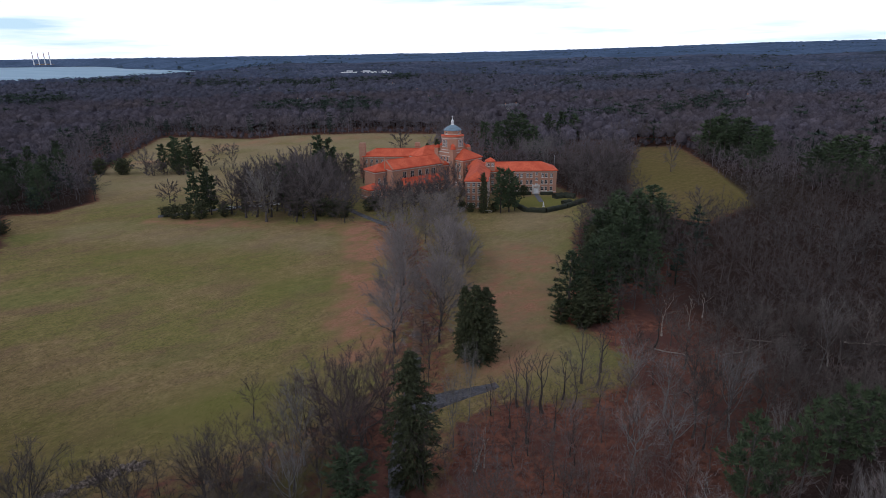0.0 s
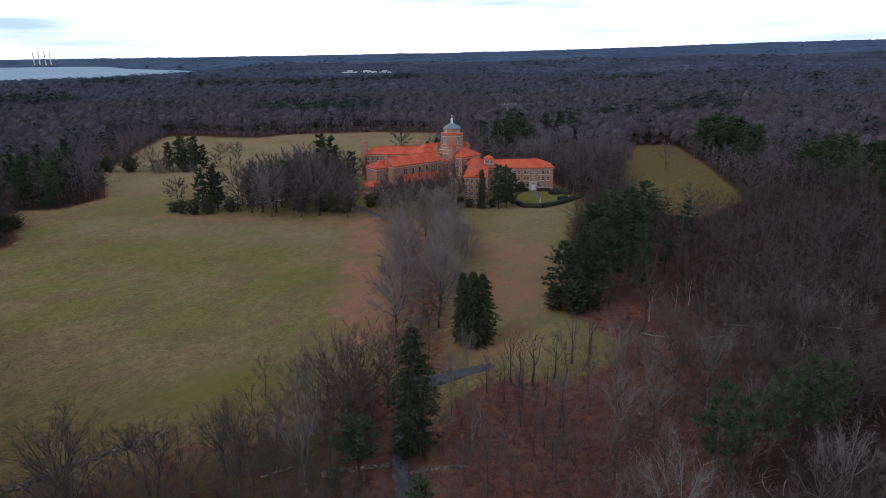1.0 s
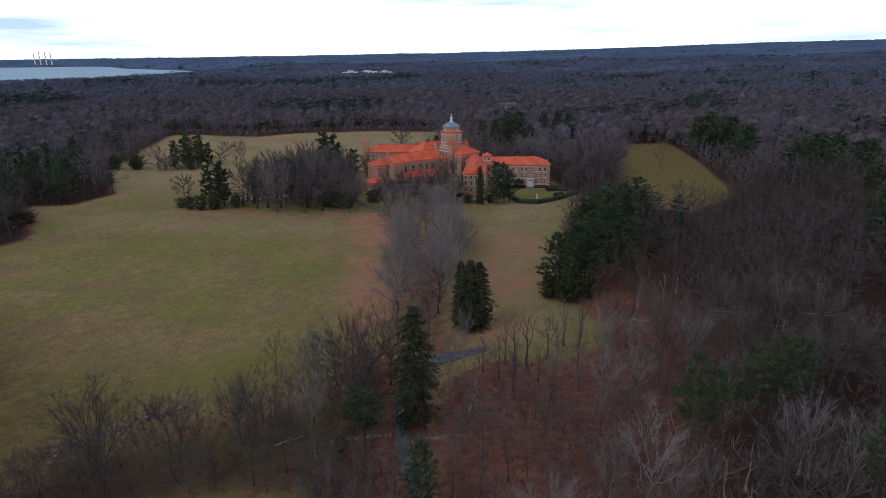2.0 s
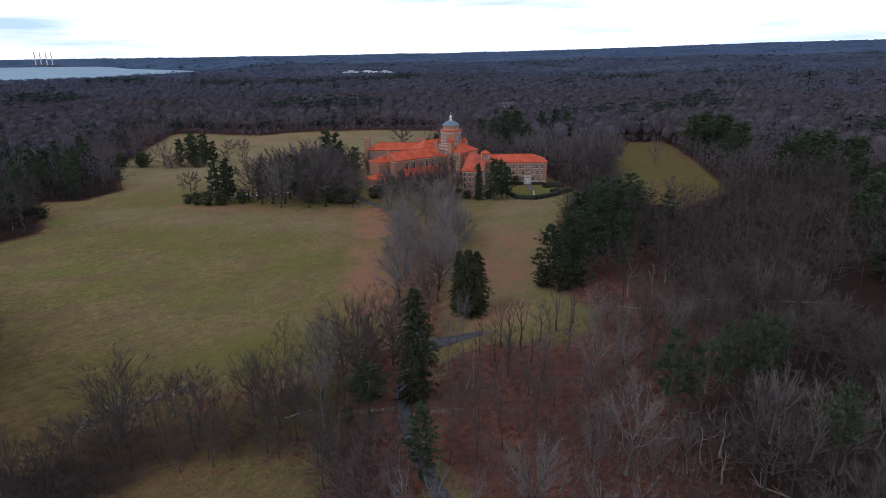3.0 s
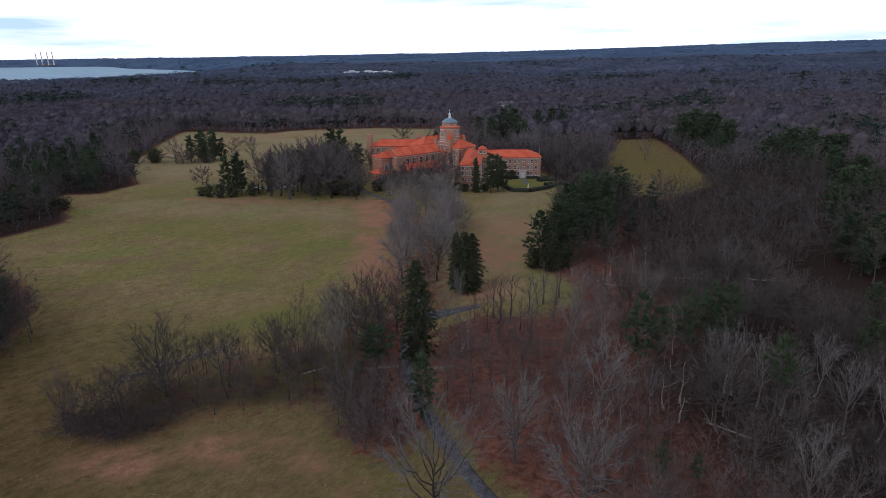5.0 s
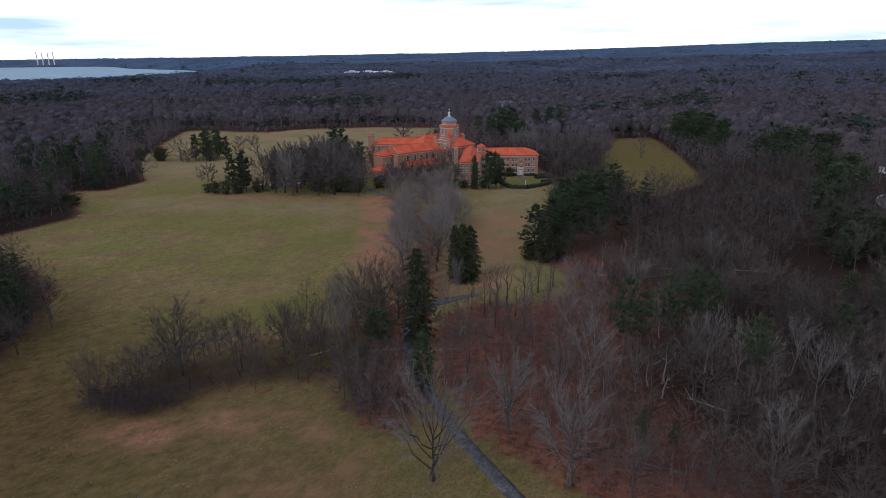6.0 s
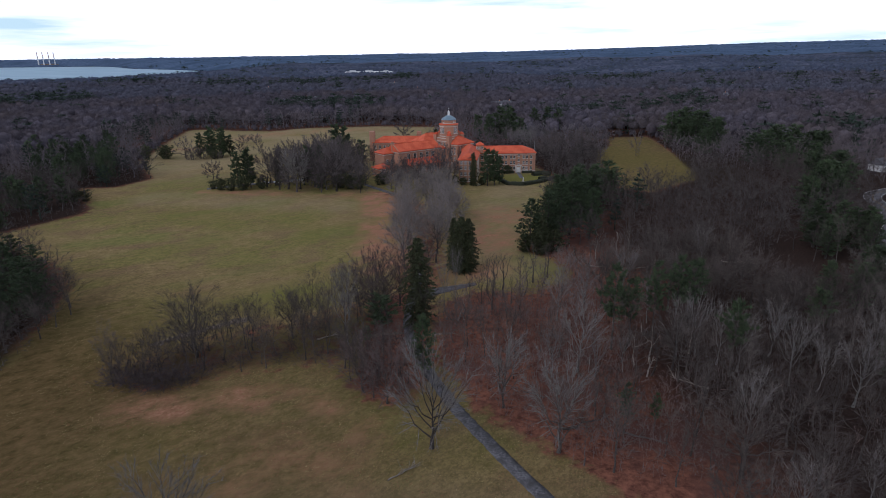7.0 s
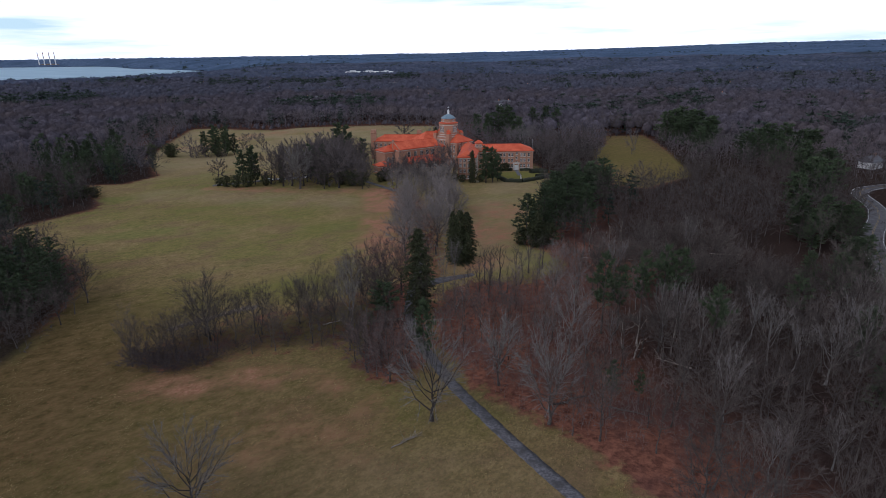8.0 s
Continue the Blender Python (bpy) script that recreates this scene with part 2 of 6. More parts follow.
class Soup:
    """Collects triangles piece by piece."""

    def __init__(self):
        self.v, self.f, self.n = [], [], 0

    def add(self, V, F):
        V, F = np.asarray(V, dtype=float).reshape(-1, 3), np.asarray(F, dtype=int).reshape(-1, 3)
        self.v.append(V)
        self.f.append(F + self.n)
        self.n += len(V)

    def arrays(self):
        return np.concatenate(self.v), np.concatenate(self.f)

    def tube(self, pts, radii, sides):
        pts = np.asarray(pts, dtype=float)
        n = len(pts)
        d = np.gradient(pts, axis=0)
        d /= np.linalg.norm(d, axis=1)[:, None] + 1e-9
        a = np.cross(d, (0.31, 0.95, 0.05))
        a /= np.linalg.norm(a, axis=1)[:, None] + 1e-9
        b = np.cross(d, a)
        ang = np.arange(sides) * 2 * np.pi / sides
        ring = a[:, None] * np.cos(ang)[None, :, None] + b[:, None] * np.sin(ang)[None, :, None]
        V = pts[:, None] + ring * np.asarray(radii)[:, None, None]
        i, j = np.meshgrid(np.arange(n - 1), np.arange(sides), indexing="ij")
        p, q = i * sides + j, i * sides + (j + 1) % sides
        F = np.concatenate([np.stack([p, q, q + sides], -1).reshape(-1, 3), np.stack([p, q + sides, p + sides], -1).reshape(-1, 3)])
        self.add(V.reshape(-1, 3), F)

    def slivers(self, base, way, width):
        """One thin triangle for each base point and direction."""
        base, way = np.asarray(base), np.asarray(way)
        side = np.cross(way, np.random.normal(size=way.shape))
        side /= np.linalg.norm(side, axis=1)[:, None] + 1e-9
        side = side * np.asarray(width).reshape(-1, 1) / 2
        V = np.stack([base - side, base + side, base + way], 1).reshape(-1, 3)
        self.add(V, np.arange(len(V)).reshape(-1, 3))


def box_bm(bm, x0, x1, y0, y1, z0, z1, m=None):
    vs = [bm.verts.new((x, y, z)) for z in (z0, z1) for x, y in ((x0, y0), (x1, y0), (x1, y1), (x0, y1))]
    if m is not None:
        for v in vs:
            v.co = m @ v.co
    for q in ((3, 2, 1, 0), (4, 5, 6, 7), (0, 1, 5, 4), (1, 2, 6, 5), (2, 3, 7, 6), (3, 0, 4, 7)):
        bm.faces.new([vs[i] for i in q])
    return vs


def part(name, bm, mat_, parent, label="", smooth=False):
    """Links a bmesh as one mesh object under a thing or a part."""
    me = bpy.data.meshes.new(name)
    bmesh.ops.recalc_face_normals(bm, faces=bm.faces)
    bm.to_mesh(me)
    bm.free()
    me.materials.append(mat_)
    if smooth:
        for p in me.polygons:
            p.use_smooth = True
    ob = new(name, me)
    ob.parent = parent
    if label:
        tagged(ob, label)
    return ob


def inside(poly, X, Y):
    """Whether each point lies in the polygon."""
    X, Y = np.asarray(X, dtype=float), np.asarray(Y, dtype=float)
    res = np.zeros(X.shape, dtype=bool)
    for (x0, y0), (x1, y1) in zip(poly, poly[1:] + poly[:1]):
        if y0 != y1:
            res ^= ((y0 > Y) != (y1 > Y)) & (X < (x1 - x0) * (Y - y0) / (y1 - y0) + x0)
    return res


def edge_distance(poly, X, Y, closed=True):
    best = np.full(np.shape(X), 1e9)
    for (x0, y0), (x1, y1) in zip(poly, poly[1:] + (poly[:1] if closed else [])):
        dx, dy = x1 - x0, y1 - y0
        s = np.clip(((X - x0) * dx + (Y - y0) * dy) / (dx * dx + dy * dy + 1e-9), 0, 1)
        best = np.minimum(best, np.hypot(X - x0 - s * dx, Y - y0 - s * dy))
    return best


def smoothstep(v, lo, hi):
    s = np.clip((v - lo) / (hi - lo), 0, 1)
    return s * s * (3 - 2 * s)


def waves(X, Y, size, seed):
    """Smooth rolling noise of about that wavelength, from -1 to 1."""
    r = np.random.RandomState(seed)
    out = np.zeros(np.shape(X))
    for k in range(9):
        a, s = r.uniform(0, 2 * np.pi), size * r.uniform(0.6, 1.7)
        out += np.sin((X * np.cos(a) + Y * np.sin(a)) * 2 * np.pi / s + r.uniform(0, 6.28))
    return out / 4.0


# ---- plan ----
DRIVE = [(29, -4), (21, 8), (13, 22), (9, 30), (3, 41), (0, 49), (-4, 58), (-7, 68), (-8, 77), (-8.5, 87), (-8, 95), (-7, 105),
         (-6.5, 120), (-7, 157), (-10, 180), (-13, 196), (-22, 227), (-33, 241), (-43, 255), (-55, 268), (-64, 285)]
SPUR = [(-7.2, 97.5), (-3, 101), (2, 103.2), (6, 104.6), (11.5, 107.2)]
EAST_ROAD = [(236, 228), (220, 224), (207, 217), (198, 205), (194, 192), (188, 178), (177, 162), (165, 148), (154, 133), (146, 118), (139, 105), (143, 60)]
MEADOW = [(34, -130), (32, 2), (30, 12), (27, 19), (20, 27), (13, 34), (6, 42), (3, 51), (-1, 60), (-2, 75), (1, 92), (11, 101), (25, 99),
          (38, 106), (41, 114), (38, 126), (28, 138), (40, 165), (44, 190), (50, 214), (66, 250), (62, 280), (58, 300), (10, 340), (-10, 400),
          (0, 430), (-2, 511), (-60, 517), (-124, 514), (-156, 488), (-237, 513), (-223, 432), (-203, 350), (-200, 322), (-185, 309),
          (-164, 275), (-172, 251), (-191, 249), (-160, 205), (-158, 197), (-171, 174), (-177, 162), (-126, 125), (-110, 104),
          (-97, 59), (-99, 45), (-115, 0), (-120, -130)]
EAST_FIELD = [(110, 345), (126, 380), (133, 420), (168, 427), (160, 360), (147, 300), (141, 270), (135, 253), (104, 226), (94, 234), (86, 246), (98, 300)]
COPSE = [(-70, 52), (-58, 47), (-49, 53), (-37, 58), (-24, 60), (-17, 46), (-9, 41), (-1, 52), (-3, 80), (-3, 98), (-14, 100), (-26, 92),
         (-36, 84), (-51, 76), (-66, 66)]
SEA = [(-1025, 2666), (-1138, 2890), (-1500, 3300), (-1900, 3720), (-2350, 4400), (-2700, 4800), (-5600, 4850), (-5600, 1150), (-1433, 1497), (-1083, 1557), (-974, 1722), (-889, 1987)]
SEA_LEVEL = 0.5
FAR_HOUSES = [(-368, 655, 30, 0), (-340, 668, -20, 0), (-610, 800, 15, 1), (-640, 815, 40, 0), (-520, 860, 10, 1), (-190, 790, 35, 0), (-172, 800, -15, 0), (-20, 820, 12, 1),
              (70, 690, 25, 0), (84, 702, -30, 2), (320, 900, 10, 0), (-560, 700, -20, 2), (470, 930, 20, 0), (640, 720, 15, 0), (655, 735, -25, 0), (210, 1150, 0, 2), (-300, 1000, 20, 0), (-90, 1100, 10, 0),
              (-700, 1010, 20, 0), (-460, 1120, -10, 0), (-380, 1240, 15, 0), (-250, 1310, 0, 2), (30, 1290, 20, 0), (150, 1010, -15, 0), (260, 1420, 10, 0), (430, 1210, -20, 0), (560, 1050, 10, 2), (700, 1300, 0, 0), (820, 1080, 25, 0), (-560, 1300, 5, 0), (-40, 960, -25, 0), (380, 760, 12, 1)]


def terrain(X, Y):
    X, Y = np.asarray(X, dtype=float), np.asarray(Y, dtype=float)
    r = np.hypot(X, Y)
    u = np.clip(X / np.maximum(np.abs(Y), 1.0), -0.8, 0.8)
    rim = np.interp(u, [-0.75, -0.5, -0.35, -0.15, 0.02, 0.2, 0.38, 0.52, 0.65], [36, 35, 35, 41, 45, 55, 72, 84, 88])
    s = np.clip((r - 700) / 3900, 0, 1.1)
    far = smoothstep(r, 600, 1600)
    z = rim * s ** 1.25 + 6.0 * far + far * (4.5 * waves(X, Y, 900, 3) + 2.0 * waves(X, Y, 350, 4)) * (1 - 0.5 * smoothstep(s, 0.5, 1))
    z = z + 0.25 * waves(X, Y, 70, 5) * (1 - far)
    z = np.where(Y < -100, 0, z)
    d = edge_distance(SEA, X, Y)
    # true under the bay's water
    masked = inside(SEA, X, Y)
    shore = np.where(masked, SEA_LEVEL - 2 - np.minimum(d * 0.02, 4), SEA_LEVEL + 1.2)
    near_sea = np.where(masked, 1.0, 1 - smoothstep(d, 30, 380))
    return z * (1 - near_sea) + shore * near_sea


def clear_of_trees(X, Y):
    """Open grass, roads and water: no woodland there."""
    X, Y = np.asarray(X, dtype=float), np.asarray(Y, dtype=float)
    ok = inside(MEADOW, X, Y) | inside(EAST_FIELD, X, Y) | inside(SEA, X, Y)
    ok |= edge_distance(DRIVE, X, Y, False) < 4
    ok |= edge_distance(EAST_ROAD, X, Y, False) < 5.5
    # gaps cleared on the camera's side so that the far houses show
    for hx, hy, _, _ in FAR_HOUSES:
        ok |= np.hypot((X - hx) / 13, (Y - hy + 16) / 30) < 1
    return ok


def graded(lo_far, lo, hi, hi_far, step, grow):
    mid = list(np.arange(lo, hi + 0.01, step))
    a, b, s = [], [], step
    v = hi
    while v < hi_far:
        s *= grow
        v += s
        b.append(v)
    v, s = lo, step
    while v > lo_far:
        s *= grow
        v -= s
        a.append(v)
    return np.array(a[::-1] + mid + b)


def build_ground():
    xs = graded(-6000, -250, 250, 6000, 2.6, 1.09)
    ys = graded(-2500, 0, 300, 5250, 2.4, 1.06)
    X, Y = np.meshgrid(xs, ys)
    Z = terrain(X, Y) - 12 * smoothstep(np.hypot(X, Y), 2300, 2900)
    V = np.stack([X, Y, Z], -1).reshape(-1, 3)
    nx, ny = len(xs), len(ys)
    i, j = np.meshgrid(np.arange(ny - 1), np.arange(nx - 1), indexing="ij")
    p = (i * nx + j).ravel()
    me = mesh_from("ground", V, np.stack([p, p + 1, p + nx + 1, p + nx], -1), GROUND, True)
    x, y = X.ravel(), Y.ravel()
    grass = inside(MEADOW, x, y) & ~inside(COPSE, x, y) | inside(EAST_FIELD, x, y)
    d = np.minimum(np.minimum(edge_distance(MEADOW, x, y), edge_distance(COPSE, x, y)), edge_distance(EAST_FIELD, x, y))
    litter = np.where(grass, 0.5 - 0.5 * np.clip(d / 4, 0, 1), 0.5 + 0.5 * np.clip(d / 4, 0, 1))
    litter[np.hypot(x, y) > 1500] = 1.0
    litter = np.where(inside(COPSE, x, y) & (x < -18), np.minimum(litter, 0.42 + 0.12 * waves(x, y, 9, 77)), litter)
    # fallen leaves lie thinly under the avenue, the house trees and the verge of the drive
    av = edge_distance(DRIVE, x, y, False)
    litter = np.maximum(litter, np.where((y > 100) & (y < 235), 0.6 * (1 - smoothstep(av, 4, 13)), 0))
    rust = np.where((y > 95) & (y < 240), 1.15 * (1 - smoothstep(edge_distance([(-20, 125), (-23, 180), (-31, 226)], x, y, False), 3, 14)), 0)
    rust = np.maximum(rust, 0.7 * (1 - smoothstep(edge_distance([(-120, 239), (-80, 232), (-45, 228), (-28, 222)], x, y, False), 2, 9)))
    rust = np.maximum(rust, 0.6 * (1 - smoothstep(edge_distance([(-60, 42), (-40, 46), (-22, 44)], x, y, False), 1, 9)))
    rust = np.maximum(rust, 0.2 * (1 - smoothstep(edge_distance([(-58, 22), (-36, 26), (-34, 8), (-14, 18)], x, y, False), 2, 15)) * (0.6 + 0.4 * waves(x, y, 22, 7)))
    rust = np.maximum(rust, 0.28 * (1 - smoothstep(edge_distance([(-33, 20), (-30, 30), (-18, 25), (-11, 38)], x, y, False), 1, 12)))
    rust = np.maximum(rust, 0.5 * (1 - smoothstep(edge_distance([(-190, 390), (-150, 470), (-60, 495)], x, y, False), 4, 26)))
    rust = np.maximum(rust, 0.75 * (1 - smoothstep(edge_distance([(12, 122), (18, 150), (26, 190)], x, y, False), 4, 20)))
    blotch = np.clip(0.62 + 0.35 * waves(x, y, 26, 71) + 0.25 * waves(x, y, 9, 72), 0.1, 1.15)
    rust = rust * blotch
    lush = 0.85 * (1 - smoothstep(np.hypot((x - 46) / 1.6, y - 264), 8, 13))
    lush = np.maximum(lush, 0.7 * (1 - smoothstep(edge_distance([(-105, 60), (-86, 66), (-66, 78), (-48, 96), (-34, 104)], x, y, False), 3, 17)))
    lush = np.maximum(lush, 0.4 * (1 - smoothstep(edge_distance([(-110, 196), (-60, 176), (-36, 160)], x, y, False), 4, 22)))
    lush = np.maximum(lush, 0.65 * (1 - smoothstep(edge_distance([(118, 340), (140, 280)], x, y, False), 14, 46)))
    # darker low field this side of the copse; lens vignetting is painted in
    grass_darkening = (0.4 + 0.25 * smoothstep(-x, 2, 24) + 0.35 * smoothstep(-x, 40, 85)) * (1 - smoothstep(y + 0.5 * x, 8, 90)) * np.where(x < 30, 1, 0)
    grass_darkening = np.where(inside(EAST_FIELD, x, y), 0.6, grass_darkening)
    # deep in the woods dark leafmould, deepened by painted tree shade and vignetting
    shaded_mould = np.where(grass, 0, np.where((x < 0) & (y > 100) | (x < -80) | (y > 190), smoothstep(d, -1, 4), smoothstep(d, 8, 40)) * np.where((x > 0) & (x < 130), 0.28 + 0.67 * np.maximum(smoothstep(x, 33, 54), smoothstep(y + 0.7 * x, 90, 160)), 0.95))
    shaded_mould = np.where((y > 395) & (np.hypot(x, y) < 700), 0.6 * shaded_mould, shaded_mould)
    shaded_mould = np.where(inside(COPSE, x, y) & (x < -12), 0.5 * smoothstep(edge_distance(COPSE, x, y), 0, 8), shaded_mould)
    shaded_mould[np.hypot(x, y) > 700] = 1.0
    dry = smoothstep(y, 235, 330) * np.where(x > 80, 0.15, 0.9)
    dry = np.maximum(dry, 0.55 * (1 - smoothstep(edge_distance([(20, 125), (24, 160), (30, 200), (38, 235)], x, y, False), 5, 24)))
    dry = np.maximum(dry, 0.5 * (1 - smoothstep(edge_distance([(-140, 225), (-90, 215), (-50, 205)], x, y, False), 4, 20)))
    dry = np.maximum(dry, 0.35 * (1 - smoothstep(edge_distance([(-30, 12), (-2, 14), (16, 8)], x, y, False), 3, 12)))
    lush = np.where((x < 20), lush * np.clip(0.7 + 0.4 * waves(x, y, 30, 73) + 0.3 * waves(x, y, 11, 74), 0.1, 1.2), lush)
    dry = dry * np.clip(0.8 + 0.3 * waves(x, y, 40, 75) + 0.2 * waves(x, y, 12, 76), 0.2, 1.1)
    for key, data in (("litter", litter), ("rust", rust), ("lush", lush), ("dry", dry), ("shaded_leafmould", shaded_mould), ("grass_darkening", grass_darkening)):
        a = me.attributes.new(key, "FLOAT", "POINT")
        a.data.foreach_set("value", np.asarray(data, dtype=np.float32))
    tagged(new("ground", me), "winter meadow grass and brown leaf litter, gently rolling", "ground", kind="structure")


def ribbon(name, line, width, mat_, lift, label, ragged=0.0, taper=1.0):
    """A paved strip with rounded crown and thickness along a line of plan points."""
    pts = np.array(line, dtype=float)
    dist = np.concatenate([[0], np.cumsum(np.hypot(*np.diff(pts, axis=0).T))])
    s = np.arange(0, dist[-1], 1.2)
    # soften the corners of the line
    cx, cy = np.interp(s, dist, pts[:, 0]), np.interp(s, dist, pts[:, 1])
    k = np.ones(9) / 9
    cx[4:-4], cy[4:-4] = np.convolve(cx, k, "valid"), np.convolve(cy, k, "valid")
    t = np.stack([np.gradient(cx), np.gradient(cy)], 1)
    t /= np.linalg.norm(t, axis=1)[:, None]
    n = np.stack([-t[:, 1], t[:, 0]], 1)
    rows = []
    for off, z in ((-1.02, -0.25), (-1.0, lift), (-0.4, lift + 0.04), (0.4, lift + 0.04), (1.0, lift), (1.02, -0.25)):
        w = width / 2 * off * np.linspace(1, taper, len(s)) + (np.random.uniform(-1, 1, len(s)) * ragged if abs(off) > 0.9 else 0)
        x, y = cx + n[:, 0] * w, cy + n[:, 1] * w
        rows.append(np.stack([x, y, terrain(x, y) + z], -1))
    V = np.stack(rows, 1)
    m = V.shape[1]
    i, j = np.meshgrid(np.arange(len(s) - 1), np.arange(m - 1), indexing="ij")
    p = (i * m + j).ravel()
    return tagged(new(name, mesh_from(name, V.reshape(-1, 3), np.stack([p, p + 1, p + m + 1, p + m], -1), mat_)), label, "road", kind="structure")


build_ground()
ribbon("drive", DRIVE[:13], 2.6, ASPHALT, 0.09, "narrow worn grey asphalt drive through the grass", 0.14)
ribbon("drive_avenue", DRIVE[12:17], 2.4, LEAFY, 0.085, "drive strewn with brown leaves between the avenue trees", 0.3)
ribbon("drive_house", DRIVE[16:], 2.8, ASPHALT, 0.09, "narrow grey asphalt drive up to the building", 0.12)
ribbon("drive_spur", SPUR, 6.4, ASPHALT, 0.07, "short asphalt spur beside the drive", 0.15, 0.3)
ribbon("road_east", EAST_ROAD, 7.6, ASPHALT, 0.1, "grey asphalt public road curving through woods")


def beside(line, off):
    """The same line of plan points, moved sideways."""
    p = np.array(line, dtype=float)
    t = np.gradient(p, axis=0)
    t /= np.linalg.norm(t, axis=1)[:, None]
    return [tuple(q) for q in p + np.stack([-t[:, 1], t[:, 0]], 1) * off]


for off, mat_, name, text in ((-3.4, WHITE, "edge_line", "white painted line along the road's edge"), (3.4, WHITE, "edge_line", "white painted line along the road's edge"),
                              (-0.2, YELLOW_PAINT, "centre_line", "yellow painted line on the road's crown"), (0.2, YELLOW_PAINT, "centre_line", "yellow painted line on the road's crown")):
    ribbon(name, beside(EAST_ROAD, off), 0.12, mat_, 0.15, text)


def build_sea():
    me = bpy.data.meshes.new("water")
    bm = bmesh.new()
    bm.faces.new([bm.verts.new((x, y, SEA_LEVEL)) for x, y in SEA[:4] + [(-2200, 4450), (-2550, 4950), (-5600, 5100)] + SEA[7:]])
    bmesh.ops.recalc_face_normals(bm, faces=bm.faces)
    if bm.faces[:][0].normal.z < 0:
        bmesh.ops.reverse_faces(bm, faces=bm.faces)
    bm.to_mesh(me)
    bm.free()
    me.materials.append(WATER)
    tagged(new("water", me), "pale grey bay water under overcast sky", "water", kind="structure")


build_sea()


# ---- the brick building ----
def axis(cx, cy, deg):
    return Matrix.Translation((cx, cy, 0)) @ Matrix.Rotation(radians(deg), 4, "Z")


def hip_roof(m, L, W, ze, zr, hip_a, hip_b, over=0.55, thick=0.4):
    bm = bmesh.new()
    a, b = L / 2 + over, W / 2 + over
    ra = -(L / 2 - W / 2) if hip_a else -a
    rb = (L / 2 - W / 2) if hip_b else a
    if ra > rb - 0.4:
        ra, rb = -0.2, 0.2
    top = [bm.verts.new(m @ Vector(p)) for p in ((-a, -b, ze), (a, -b, ze), (a, b, ze), (-a, b, ze))]
    low = [bm.verts.new(m @ Vector(p)) for p in ((-a, -b, ze - thick), (a, -b, ze - thick), (a, b, ze - thick), (-a, b, ze - thick))]
    r0, r1 = bm.verts.new(m @ Vector((ra, 0, zr))), bm.verts.new(m @ Vector((rb, 0, zr)))
    for q in ((top[0], top[1], r1, r0), (top[2], top[3], r0, r1), (top[1], top[2], r1), (top[3], top[0], r0), low[::-1]):
        bm.faces.new(list(q))
    for i in range(4):
        bm.faces.new((low[i], low[(i + 1) % 4], top[(i + 1) % 4], top[i]))
    return bm, (ra, rb)


def outline_of(w, h, arched, grow):
    pts = [(-w / 2 - grow, -grow), (w / 2 + grow, -grow), (w / 2 + grow, h)]
    if arched:
        pts += [(math.cos(math.pi * i / 8) * (w / 2 + grow), h + math.sin(math.pi * i / 8) * (w / 2 + grow)) for i in range(1, 8)]
        pts.append((-w / 2 - grow, h))
    else:
        pts[2] = (w / 2 + grow, h + grow)
        pts.append((-w / 2 - grow, h + grow))
    return pts


def finished(bm, name, mat_):
    bmesh.ops.recalc_face_normals(bm, faces=bm.faces)
    me = bpy.data.meshes.new(name)
    bm.to_mesh(me)
    bm.free()
    me.materials.append(mat_)
    return me


def window_mesh(w, h, arched):
    """A stone surround 0.14 m proud, a sill, a cross of glazing bars and a recessed pane."""
    key = (round(w, 2), round(h, 2), arched)
    if key not in WINDOW_MESHES:
        d = 0.14
        inner, outer = outline_of(w, h, arched, 0.0), outline_of(w, h, arched, 0.12)
        bm = bmesh.new()
        rings = [[bm.verts.new((x, yy, z)) for x, z in o] for o, yy in ((outer, 0), (outer, -d), (inner, -d), (inner, 0))]
        n = len(inner)
        for r0, r1 in zip(rings, rings[1:] + rings[:1]):
            for q in range(n):
                bm.faces.new((r0[q], r0[(q + 1) % n], r1[(q + 1) % n], r1[q]))
        frame_me = finished(bm, "window", STONE)
        bm = bmesh.new()
        box_bm(bm, -w / 2 - 0.3, w / 2 + 0.3, -d - 0.13, 0, -0.36, -0.174)
        sill_me = finished(bm, "sill", STONE)
        bm = bmesh.new()
        cross = [(-0.04, 0), (0.04, 0), (0.04, h / 2 - 0.04), (w / 2, h / 2 - 0.04), (w / 2, h / 2 + 0.04), (0.04, h / 2 + 0.04), (0.04, h), (-0.04, h),
                 (-0.04, h / 2 + 0.04), (-w / 2, h / 2 + 0.04), (-w / 2, h / 2 - 0.04), (-0.04, h / 2 - 0.04)]
        f, k = [bm.verts.new((x, -0.09, z)) for x, z in cross], [bm.verts.new((x, -0.04, z)) for x, z in cross]
        bm.faces.new(f), bm.faces.new(k[::-1])
        for q in range(12):
            bm.faces.new((f[q], k[q], k[(q + 1) % 12], f[(q + 1) % 12]))
        bar_me = finished(bm, "mullion", WHITE)
        bm = bmesh.new()
        f, k = [bm.verts.new((x, -0.03, z)) for x, z in inner], [bm.verts.new((x, -0.004, z)) for x, z in inner]
        bm.faces.new(f), bm.faces.new(k[::-1])
        for q in range(n):
            bm.faces.new((f[q], k[q], k[(q + 1) % n], f[(q + 1) % n]))
        WINDOW_MESHES[key] = (frame_me, sill_me, bar_me, finished(bm, "pane", GLASS))
    return WINDOW_MESHES[key]


WINDOW_MESHES = {}


